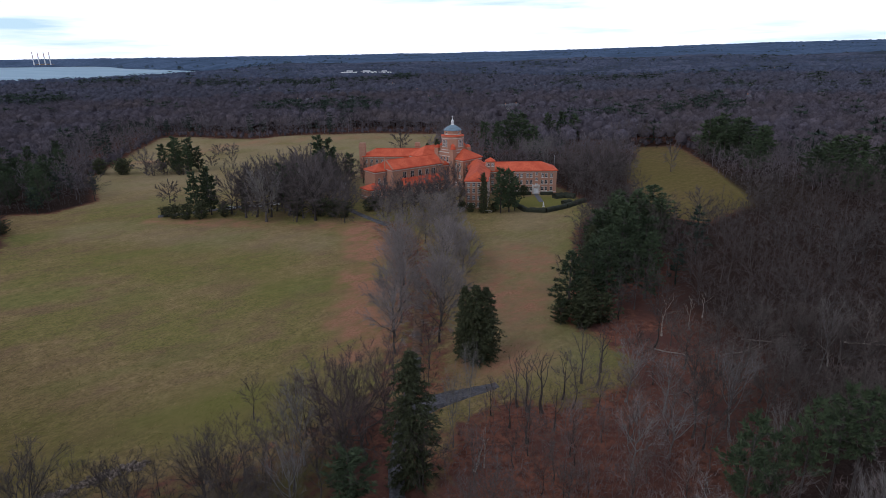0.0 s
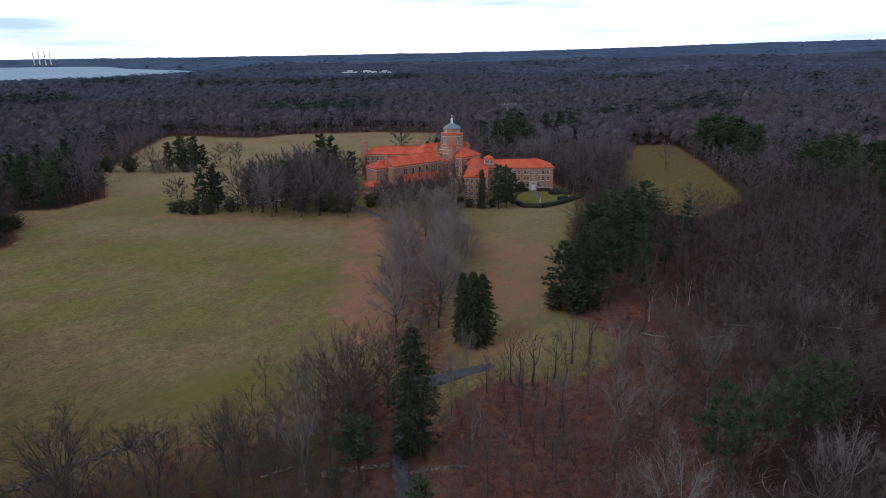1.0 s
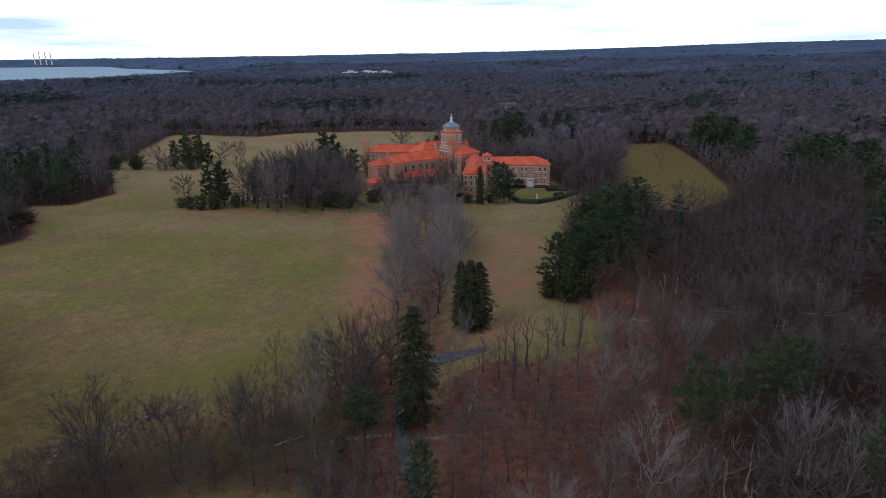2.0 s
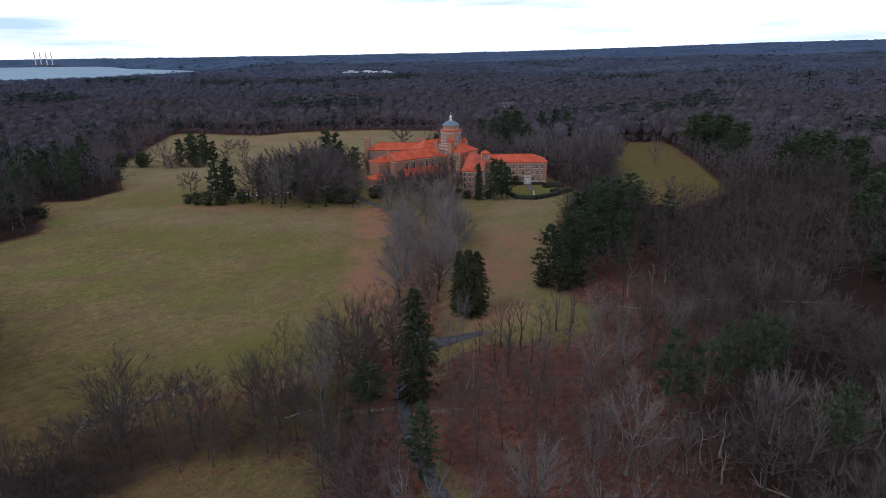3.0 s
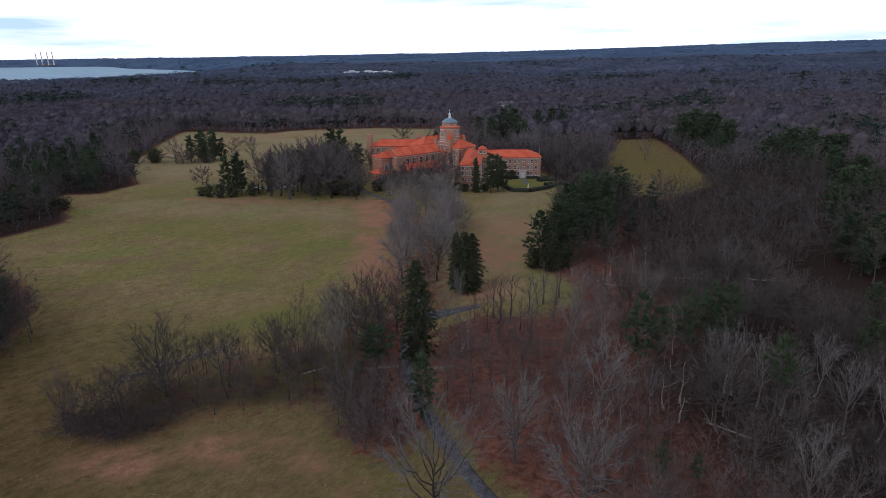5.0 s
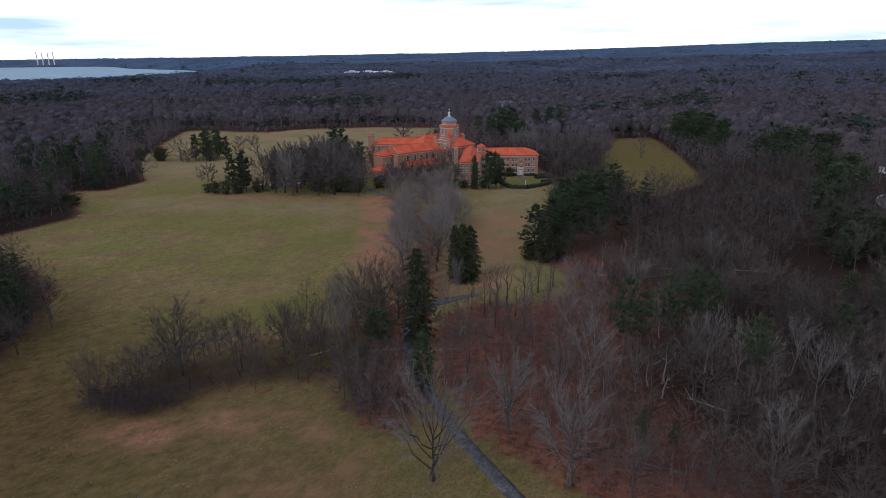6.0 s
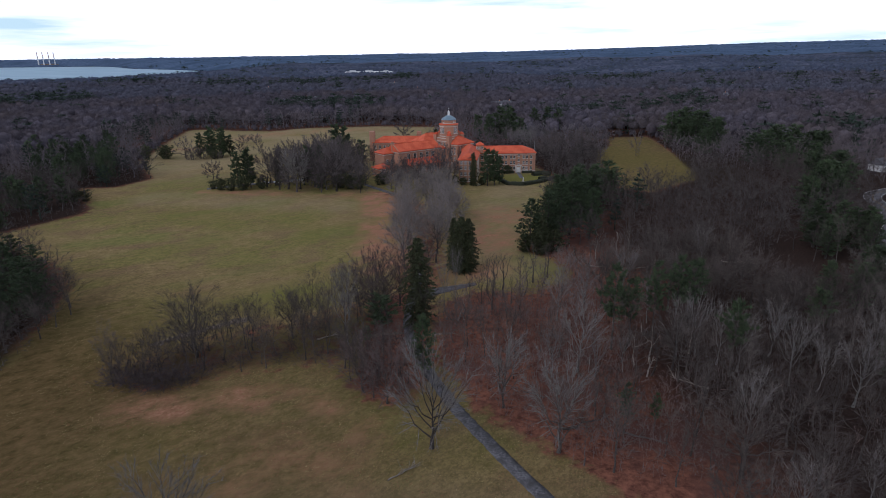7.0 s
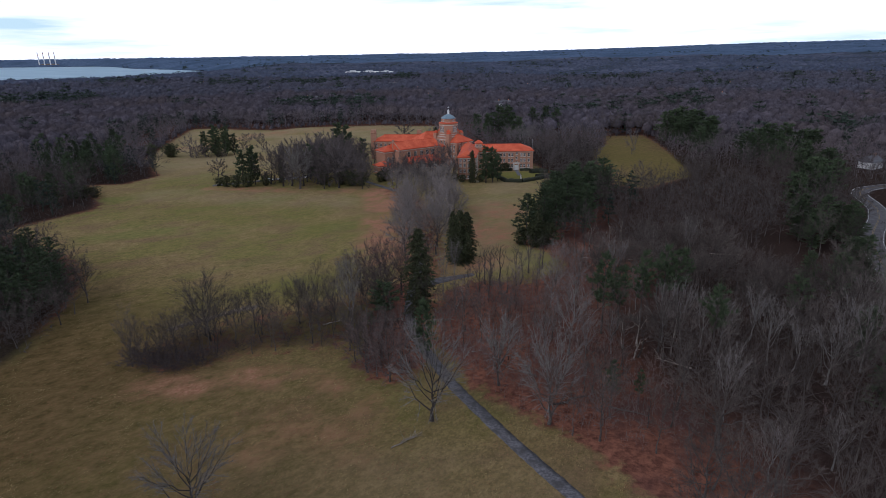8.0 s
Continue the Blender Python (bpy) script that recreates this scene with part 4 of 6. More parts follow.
def build_car(x, y, deg, paint, label):
    top = tagged(new("parked_car"), label, "car")
    top.matrix_basis = Matrix.Translation((x, y, float(terrain(x, y)))) @ Matrix.Rotation(radians(deg), 4, "Z")
    bm = bmesh.new()
    prof = [(-2.2, 0.35), (-2.25, 0.8), (-1.9, 0.95), (-0.9, 1.02), (-0.3, 1.0), (0.9, 1.0), (2.0, 0.85), (2.2, 0.6), (2.15, 0.32)]
    a, b = [bm.verts.new((px, -0.88, pz)) for px, pz in prof], [bm.verts.new((px, 0.88, pz)) for px, pz in prof]
    bm.faces.new(a), bm.faces.new(b[::-1])
    for i in range(len(prof)):
        j = (i + 1) % len(prof)
        bm.faces.new((a[i], b[i], b[j], a[j]))
    body = part("body", bm, CAR_PAINTS[paint], top)
    bm = bmesh.new()
    low, high = [(-1.75, 0.8), (1.05, 0.8), (1.05, -0.8), (-1.75, -0.8)], [(-1.3, 0.62), (0.35, 0.62), (0.35, -0.62), (-1.3, -0.62)]
    v0, v1 = [bm.verts.new((px, py, 0.98)) for px, py in low], [bm.verts.new((px, py, 1.42)) for px, py in high]
    bm.faces.new(v0), bm.faces.new(v1[::-1])
    for i in range(4):
        bm.faces.new((v0[i], v0[(i + 1) % 4], v1[(i + 1) % 4], v1[i]))
    part("glasshouse", bm, GLASS, top, "dark car windows")
    bm = bmesh.new()
    box_bm(bm, -1.28, 0.33, -0.62, 0.62, 1.424, 1.47)
    part("roof_panel", bm, CAR_PAINTS[paint], body)
    for wx in (-1.35, 1.35):
        for wy in (-0.8, 0.8):
            bm = cone_bm(12, [(0.2, -0.1), (0.32, -0.1), (0.32, 0.1), (0.2, 0.1)], Matrix.Translation((wx, wy, 0.32)) @ Matrix.Rotation(radians(90), 4, "X"))
            part("wheel", bm, RUBBER, top)


for cx_, cy_, dg, pt, lb in ((-55.5, 311, 20, 0, "white parked car beside the building"), (-53, 306, 15, 1, "silver parked car beside the building"), (-58, 296, 80, 2, "dark parked car under bare trees"),
                             (-88, 257, 10, 0, "white parked car under bare trees"), (-82.5, 258.5, 8, 1, "silver parked car under bare trees"), (-76.5, 262, 12, 0, "white parked car under bare trees"),
                             (-94, 255, 15, 1, "silver parked car under bare trees")):
    build_car(cx_, cy_, dg, pt, lb)


def build_planter(x, y):
    bm = cone_bm(16, [(1.4, -0.05), (1.7, 0.35), (1.8, 0.5), (1.5, 0.5), (1.3, 0.2), (0.1, 0.15)], axis(x, y, 0))
    tagged(part("stone_basin", bm, STONE, None), "round pale stone basin on the lawn edge", "basin")


build_planter(19.5, 246.0)
ribbon("parking_court", [(-122, 245), (-112, 249), (-96, 258), (-78, 266), (-66, 280), (-56, 300), (-52, 316)], 4.5, ASPHALT, 0.05, "grey asphalt service lane under bare trees")


def build_house(x, y, w, d, h, deg, wall_mat, roof_mat, label, lift=0.0):
    """A plain gabled house with windows, a door and a chimney."""
    top = tagged(new("house"), label, "house")
    top.matrix_basis = Matrix.Translation((x, y, float(terrain(x, y)) - 0.3 + lift)) @ Matrix.Rotation(radians(deg), 4, "Z")
    bm = bmesh.new()
    box_bm(bm, -w / 2, w / 2, -d / 2, d / 2, 0, h)
    for sx in (-1, 1):
        xx = sx * w / 2
        t0 = [bm.verts.new((xx - sx * k, yy, zz)) for k in (0, 0.3) for yy, zz in ((-d / 2, h), (d / 2, h), (0, h + d * 0.38))]
        bm.faces.new(t0[:3]), bm.faces.new(t0[3:][::-1])
        for i in range(3):
            bm.faces.new((t0[i], t0[(i + 1) % 3], t0[3 + (i + 1) % 3], t0[3 + i]))
    part("wall", bm, wall_mat, top)
    bm, _ = hip_roof(Matrix.Identity(4), w, d, h + 0.1, h + d * 0.42, False, False, 0.5, 0.2)
    roof = part("roof", bm, roof_mat, top)
    bm = bmesh.new()
    box_bm(bm, w * 0.2, w * 0.2 + 0.9, -0.5, 0.4, h, h + d * 0.42 + 1.3)
    part("chimney", bm, BRICK, roof)
    n = max(2, int(w / 3))
    for z in ([1.0, 3.9] if h > 5 else [1.0]):
        for i in range(n):
            add_window(top, Matrix.Translation((-w / 2 + (i + 0.5) * w / n, -d / 2 - 0.003, z)), 1.1, 1.4)


build_house(249, 272, 10, 8, 4.2, 25, WHITE, SLATE, "white two-storey house with grey roof among trees")
SHINGLE = material("brown_shingle", (0.16, 0.12, 0.09), (0.24, 0.18, 0.14), 1.0)
for i, (hx, hy, hd, hm) in enumerate(FAR_HOUSES):
    build_house(hx, hy, 11 + 2 * (i % 3), 8, 6.2, hd, (WHITE, SHINGLE, STONE)[hm], SLATE, ("white two-storey house among far bare woods", "brown shingled house among far bare woods", "pale house among far bare woods")[hm])


def build_store(x, y, w, d, h, deg):
    """A long flat-roofed white building with parapet and openings."""
    top = tagged(new("warehouse"), "long flat-roofed white building in the distant town", "warehouse")
    top.matrix_basis = Matrix.Translation((x, y, float(terrain(x, y)))) @ Matrix.Rotation(radians(deg), 4, "Z")
    bm = bmesh.new()
    box_bm(bm, -w / 2, w / 2, -d / 2, d / 2, 0, h)
    box_bm(bm, -w / 2 + 2, w / 2 - 2, -d / 2 + 2, d / 2 - 2, h, h + 0.6)
    part("wall", bm, WHITE, top)
    bm = bmesh.new()
    box_bm(bm, -w / 5, w / 6, -d / 5, d / 6, h + 0.6, h + 4)
    part("roof_plant", bm, STEEL, top)
    for i in range(8):
        bm = bmesh.new()
        box_bm(bm, -w / 2 + (i + 0.25) * w / 8, -w / 2 + (i + 0.75) * w / 8, -d / 2 - 0.15, -d / 2, h * 0.35, h * 0.6)
        part("window", bm, GLASS, top)


for sx_, sy_, sw_, sd_ in ((-221, 1500, 40, 24), (-181, 1512, 48, 30), (-137, 1502, 34, 24)):
    build_store(sx_, sy_, sw_, sd_, 13, 4)


def build_stack(x, y, z0, z1):
    """A tall tapered power-station stack with painted bands near the top."""
    top = tagged(new("chimney_stack"), "tall pale power-station stack with red bands", "chimney stack", "power station stacks")
    m = Matrix.Translation((x, y, 0))
    bm = cone_bm(12, [(4.6, z0 - 6), (3.2, z0 + (z1 - z0) * 0.55)], m)
    part("shaft", bm, WHITE, top)
    n = 6
    for i in range(n):
        a, b = z0 + (z1 - z0) * (0.55 + 0.45 * i / n), z0 + (z1 - z0) * (0.55 + 0.45 * (i + 1) / n)
        bm = cone_bm(12, [(3.2 - 0.15 * i, a), (3.2 - 0.15 * (i + 1), b)], m)
        part("band", bm, RED_PAINT if i % 2 == 0 else WHITE, top, "red painted band" if i % 2 == 0 else "")


for sx_ in (-3210, -3167, -3120, -3078):
    build_stack(sx_, 4900, 22, 116)


def build_power_house():
    top = tagged(new("power_station"), "pale power-station hall on the far shore", "power station")
    bm = bmesh.new()
    box_bm(bm, -80, 80, -20, 20, 0, 12, Matrix.Translation((-3145, 4935, 8)))
    box_bm(bm, -60, 40, -14, 14, 12, 17, Matrix.Translation((-3145, 4935, 8)))
    part("hall", bm, SHINGLE, top)


build_power_house()


# ---- trees ----
def bare_tree_soups(seed, h=16.0, trunk_r=0.28, fork=0.3, spread=0.38, limbs=9, subs=7, twigs=9, lean_up=0.55, twig_w=0.035, sides=(6, 4, 3), ragged=0.15, leader=1.0, twig_len=0.1):
    """Trunk with limbs, and the finer branches with twigs, of one leafless tree."""
    r = np.random.RandomState(seed)
    np.random.seed(seed + 77)
    wood, fine = Soup(), Soup()
    top = h * 0.93 * leader
    zs = np.linspace(0, top, 7)
    wob = np.cumsum(r.normal(0, 0.012 * h, (7, 2)), axis=0)
    wob[0] = 0
    spine = np.column_stack([wob, zs])
    rad = trunk_r * (1 - zs / top * 0.93) ** 1.3 * np.where(zs == 0, 1.35, 1)
    wood.tube(spine, rad, sides[0])
    tips, ways = [], []
    az = r.uniform(0, 6.28)
    for k in range(limbs):
        f = fork + (0.86 - fork) * (k / max(limbs - 1, 1)) ** 0.9 + r.uniform(-0.03, 0.03)
        z0 = f * top
        p0 = np.array([np.interp(z0, zs, spine[:, 0]), np.interp(z0, zs, spine[:, 1]), z0])
        az += 2.4 + r.uniform(-0.5, 0.5)
        ff = max(0.0, (f - fork) / (0.9 - fork))
        reach = h * spread * (0.85 + 0.42 * math.sin(math.pi * min(ff, 1)) - 0.5 * ff) * r.uniform(1 - 2 * ragged, 1 + ragged)
        rise = max(0.06 * h, (h * (lean_up + (0.97 - lean_up) * ff) - z0) * r.uniform(0.8, 1.05))
        k6 = 6 if sides[1] > 3 else 4
        u = np.linspace(0, 1, k6)
        bend = r.normal(0, 0.085 * reach, (k6, 3)).cumsum(axis=0) * 0.6
        bend[0] = 0
        limb = p0 + np.column_stack([np.cos(az) * reach * u ** 0.85, np.sin(az) * reach * u ** 0.85, rise * u ** 1.1]) + bend
        r0 = trunk_r * (0.5 - 0.28 * f) * r.uniform(0.8, 1.15)
        wood.tube(limb, r0 * (1 - 0.85 * u), sides[1])
        for s in range(subs):
            g = 0.25 + 0.75 * (s + r.uniform(0, 0.8)) / subs
            g = min(g, 0.98)
            q0 = np.array([np.interp(g, u, limb[:, c]) for c in range(3)])
            d = unit(limb[-1] - limb[-3])
            way = unit(d * 0.35 + unit(q0 - (0, 0, 0.36 * h)) * 0.6 + unit(r.normal(size=3)) * 0.6)
            ln = h * 0.19 * r.uniform(0.6, 1.3) * (1.15 - 0.4 * g)
            pts = np.array([q0, q0 + way * ln * 0.5 + r.normal(0, 0.04 * ln, 3), q0 + way * ln + np.array([0, 0, 0.04 * ln])])
            if sides[2]:
                fine.tube(pts, [r0 * 0.4 * (1 - 0.6 * g) + 0.02, r0 * 0.24 + 0.015, 0.012], sides[2])
            else:
                fine.slivers(pts[:1], (pts[2:] - pts[:1]), [max(0.07, min(0.1, twig_w * 2))])
            if twigs:
                n = twigs
                w = r.uniform(0.2, 1.0, n) ** 0.75
                base = pts[0] + (pts[2] - pts[0]) * w[:, None]
                tips.append(base)
                out = base - np.array([0, 0, h * 0.36])
                dirs = way * 0.3 + out / (np.linalg.norm(out, axis=1)[:, None] + 1e-9) * 0.8 + r.normal(size=(n, 3)) * 0.55
                dirs /= np.linalg.norm(dirs, axis=1)[:, None]
                ways.append(dirs * (h * twig_len * r.uniform(0.5, 1.25, n))[:, None])
    # twigs at the leader's end
    if twigs:
        n = twigs * 3
        z = r.uniform(0.6, 1.0, n) * top
        tips.append(np.column_stack([np.interp(z, zs, spine[:, 0]), np.interp(z, zs, spine[:, 1]), z]))
        dirs = r.normal(size=(n, 3)) * 0.6 + np.array([0, 0, 0.7])
        ways.append(dirs / np.linalg.norm(dirs, axis=1)[:, None] * (h * 0.1 * r.uniform(0.5, 1.2, n))[:, None])
        tips, ways = np.concatenate(tips), np.concatenate(ways)
        fine.slivers(tips, ways, twig_w * np.random.uniform(0.7, 1.3, len(tips)))
    return wood, fine


def conifer_soups(seed, h=18.0, radius=3.6, base=0.12, shape="spruce", step=0.75, spokes=8, tufts=4, blades=7, size=0.8, slim=0.38):
    """Trunk, and tiers of drooping or level boughs carrying needle tufts."""
    r = np.random.RandomState(seed)
    np.random.seed(seed + 55)
    wood, leaf = Soup(), Soup()
    zs = np.linspace(0, h * 0.97, 6)
    sway = r.normal(0, 0.004 * h, (6, 2)).cumsum(axis=0)
    sway[0] = 0
    wood.tube(np.column_stack([sway, zs]), (0.02 * h + 0.02) * (1 - zs / h * 0.95), 6)
    z = base * h
    B, W = [], []
    sector = 1 + 0.25 * np.sin(np.linspace(0, 6.28, 12) * 2 + r.uniform(0, 6))
    while z < h * 0.985:
        f = (z / h - base) / (1 - base)
        if shape == "spruce":
            rad = radius * (min(1.0, 0.8 + 0.7 * f) * (1 - f ** 3.2) ** 0.8 + 0.03)
            droop, skip = -0.22, 0.03
        elif shape == "pine":
            rad = radius * (math.sin(math.pi * min(1, (0.18 + 0.82 * f))) ** 0.6 * (1.05 - 0.35 * f) + 0.05)
            droop, skip = 0.12, 0.22
        else:
            rad = radius * (math.sin(math.pi * (0.12 + 0.86 * f)) ** 0.7)
            droop, skip = 0.25, 0.02
        a0 = r.uniform(0, 6.28)
        n = max(3, int(spokes * (0.5 + 0.5 * rad / radius)))
        for k in range(n):
            if r.uniform() < skip:
                continue
            az = a0 + 6.283 * k / n + r.uniform(-0.3, 0.3)
            ln = rad * r.uniform(0.42, 1.3) * sector[int(az / 6.283 * 12) % 12]
            d = np.array([math.cos(az), math.sin(az), droop + r.uniform(-0.12, 0.12)])
            p0 = np.array([np.interp(z, zs, sway[:, 0]), np.interp(z, zs, sway[:, 1]), z + r.uniform(-0.3, 0.3)])
            wood.slivers(p0[None], (d * ln)[None], [0.09])
            for q in range(tufts):
                g = 0.3 + 0.7 * (q + r.uniform(0.2, 0.9)) / tufts
                c = p0 + d * ln * g + np.array([0, 0, (0.1 if shape != "spruce" else -0.05) * ln * g * g])
                dirs = d * 0.75 + r.normal(size=(blades, 3)) * (0.62, 0.62, 0.38)
                if shape == "pine":
                    dirs[:, 2] += 0.3
                dirs /= np.linalg.norm(dirs, axis=1)[:, None]
                B.append(c + r.normal(0, 0.12 * size, (blades, 3)))
                W.append(dirs * (size * r.uniform(0.55, 1.2, blades))[:, None])
        z += step * r.uniform(0.8, 1.2) * (1.0 if shape != "pine" else 1.1)
    B, W = np.concatenate(B), np.concatenate(W)
    leaf.slivers(B, W, size * slim * np.random.uniform(0.6, 1.3, len(B)))
    return wood, leaf


TREE_KINDS = {}


def merged(soups):
    s = Soup()
    for q in soups:
        s.add(*q.arrays())
    return s


def tree_kind(key, soups, bark, leaf, crown_name):
    wood, fine = soups
    if crown_name == "tangle":
        both = merged(soups)
        TREE_KINDS[key] = (None, mesh_from(crown_name, *both.arrays(), leaf), crown_name)
        return
    TREE_KINDS[key] = (mesh_from("trunk", *wood.arrays(), bark, True), mesh_from(crown_name, *fine.arrays(), leaf), crown_name)


def plant(key, name, x, y, h, ref_h, label, category="tree", group="", turn=None, wide=1.0):
    """One tree of a kind, scaled to its height, on the ground."""
    trunk, crown, crown_name = TREE_KINDS[key]
    top = tagged(new(name), label, category, group)
    s = h / ref_h
    turn = random.uniform(0, 360) if turn is None else turn
    top.matrix_basis = Matrix.Translation((x, y, float(terrain(x, y)) - 0.08)) @ Matrix.Rotation(radians(turn), 4, "Z") @ Matrix.Diagonal((s * wide, s * wide, s, 1))
    for nm, me in (("trunk", trunk), (crown_name, crown)):
        if me:
            new(nm, me).parent = top
    return top


for i in range(4):
    tree_kind(("slender", i), bare_tree_soups(10 + i, 17, 0.21, 0.38, 0.29, 10, 7, 20, 0.50, 0.03, (6, 4, 0), 0.24, leader=0.76, twig_len=0.08), BARK, TWIG, "crown")
for i in range(3):
    tree_kind(("pale", i), bare_tree_soups(30 + i, 17, 0.24, 0.40, 0.25, 11, 8, 14, 0.76, 0.028, (6, 4, 0), 0.2, leader=0.68), BARK_PALE, TWIG_PALE, "crown")
for i in range(3):
    tree_kind(("spreading", i), bare_tree_soups(50 + i, 17, 0.34, 0.34, 0.38, 12, 9, 20, 0.44, 0.042, (6, 4, 0), leader=0.66), BARK, TWIG, "crown")
for i in range(3):
    tree_kind(("grove", i), bare_tree_soups(150 + i, 17, 0.36, 0.20, 0.42, 12, 8, 26, 0.34, 0.085, (5, 3, 0), leader=0.62, twig_len=0.07), BARK, TWIG_GROVE, "crown")
for i in range(2):
    tree_kind(("dome", i), bare_tree_soups(160 + i, 9, 0.3, 0.16, 0.62, 14, 9, 30, 0.30, 0.07, (5, 3, 0), leader=0.6, twig_len=0.1), BARK, TWIG_GROVE, "crown")
for i in range(3):
    tree_kind(("far_pine", i), conifer_soups(126 + i, 18, 4.4, 0.14, "pine", 1.05, 7, 4, 8, 1.35), BARK, NEEDLE, "foliage")
for i in range(2):
    tree_kind(("pale_spreading", i), bare_tree_soups(60 + i, 17, 0.40, 0.20, 0.37, 14, 13, 20, 0.56, 0.038, leader=0.58, twig_len=0.08), BARK, TWIG_PALE, "crown")
for i in range(3):
    tree_kind(("vase", i), bare_tree_soups(70 + i, 17, 0.26, 0.26, 0.33, 13, 9, 28, 0.50, 0.042, (6, 4, 0), 0.22, leader=0.74), BARK, TWIG_AVENUE, "crown")
for i in range(2):
    tree_kind(("fan", i), bare_tree_soups(76 + i, 17, 0.24, 0.10, 0.33, 13, 8, 22, 0.72, 0.034, (6, 4, 0), 0.2, leader=0.6), BARK, TWIG, "crown")
for i in range(2):
    tree_kind(("ruddy", i), bare_tree_soups(80 + i, 17, 0.34, 0.16, 0.42, 15, 10, 34, 0.42, 0.034, (6, 4, 0), leader=0.6, twig_len=0.075), BARK, TWIG_MAPLE, "crown")
for i in range(3):
    tree_kind(("thicket", i), bare_tree_soups(90 + i, 6, 0.06, 0.04, 0.6, 14, 6, 14, 0.42, 0.04, (4, 3, 0), 0.25, leader=0.6), BARK, TWIG_DARK, "tangle")
for i in range(3):
    tree_kind(("dead", i), bare_tree_soups(100 + i, 11, 0.2, 0.45, 0.18, 4, 2, 0, 0.8, ragged=0.4), DEADWOOD, DEADWOOD, "crown")
for i in range(3):
    tree_kind(("snag", i), bare_tree_soups(104 + i, 12, 0.24, 0.4, 0.16, 5, 3, 1, 0.85, ragged=0.4), BARK, BARK, "crown")
for i in range(2):
    tree_kind(("umbrella", i), conifer_soups(116 + i, 11, 3.1, 0.40, "pine", 0.62, 7, 4, 13, 0.75, slim=0.22), BARK, NEEDLE, "foliage")
for i in range(2):
    tree_kind(("spruce", i), conifer_soups(110 + i, 20, 3.6, 0.06, "spruce", 0.52, 9, 5, 11, 0.8, slim=0.24), BARK, NEEDLE_DARK, "foliage")
for i in range(3):
    tree_kind(("pine", i), conifer_soups(120 + i, 18, 4.4, 0.14, "pine", 0.85, 8, 4, 15, 0.95, slim=0.24), BARK, NEEDLE, "foliage")
for i in range(2):
    tree_kind(("yew", i), conifer_soups(130 + i, 6, 3.2, 0.03, "yew", 0.5, 10, 4, 8, 0.6), BARK, NEEDLE_DARK, "foliage")

for i in range(3):
    tree_kind(("whip", i), bare_tree_soups(16 + i, 12, 0.13, 0.30, 0.15, 8, 5, 9, 0.72, 0.04, (5, 3, 0), 0.28, leader=0.82), BARK, TWIG_WHIP, "crown")

REF = {"dome": 9, "whip": 12, "fan": 17, "far_pine": 18, "snag": 12, "umbrella": 11, "grove": 17, "slender": 17, "pale": 17, "spreading": 17, "pale_spreading": 17, "vase": 17, "ruddy": 17, "thicket": 6, "dead": 11, "spruce": 20, "pine": 18, "yew": 6}
COUNT = {"dome": 2, "whip": 3, "fan": 2, "far_pine": 3, "snag": 3, "umbrella": 2, "grove": 3, "slender": 4, "pale": 3, "spreading": 3, "pale_spreading": 2, "vase": 3, "ruddy": 2, "thicket": 3, "dead": 3, "spruce": 2, "pine": 3, "yew": 2}
NAMES = {"dome": "orchard_tree", "whip": "young_tree", "fan": "bare_tree", "far_pine": "pine_tree", "snag": "dead_tree", "umbrella": "pine_tree", "grove": "bare_tree", "slender": "woodland_tree", "pale": "pale_tree", "spreading": "bare_tree", "pale_spreading": "oak_tree", "vase": "avenue_tree", "ruddy": "maple_tree",
         "thicket": "thicket", "dead": "dead_tree", "spruce": "spruce_tree", "pine": "pine_tree", "yew": "yew_bush"}
LABELS = {"dome": "low round-crowned leafless tree on grass", "whip": "young leafless tree with thin upright stem", "fan": "leafless many-stemmed tree with upswept dark limbs", "far_pine": "green pine with layered open boughs", "snag": "dark bare tree stem with few broken limbs", "umbrella": "small green pine with a high rounded crown",
          "slender": "leafless grey-brown woodland tree on leaf litter", "pale": "tall leafless tree with pale grey bark",
          "spreading": "broad leafless dark-barked tree with dense twigs", "grove": "broad leafless dark-barked tree with dense twigs", "pale_spreading": "leafless oak with pale spreading limbs on grass",
          "vase": "leafless avenue tree with upswept grey twigs", "ruddy": "leafless maple with reddish-brown twigs",
          "thicket": "low leafless tangled brown thicket", "dead": "broken dead tree stem with bare stubs",
          "spruce": "tall dense dark green spruce", "pine": "green pine with layered open boughs", "yew": "low dark evergreen bush"}
BUSY = []


def row_of(kind, spots, group="", label=""):
    asked = kind
    for i, s in enumerate(spots):
        x, y, h = s[:3]
        kind = {"spreading": "grove", "pine": "far_pine"}.get(asked, asked) if y > 165 else asked
        wide = s[3] if len(s) > 3 else 1.0
        h *= 1.16 if kind == "grove" else 1.0
        plant((kind, (i * 7 + int(abs(x) * 3)) % COUNT[kind]), NAMES[kind], x, y, h, REF[kind], label or LABELS[kind], "bush" if kind in ("yew", "thicket") else "tree", group, None, wide)
        BUSY.append((x, y))


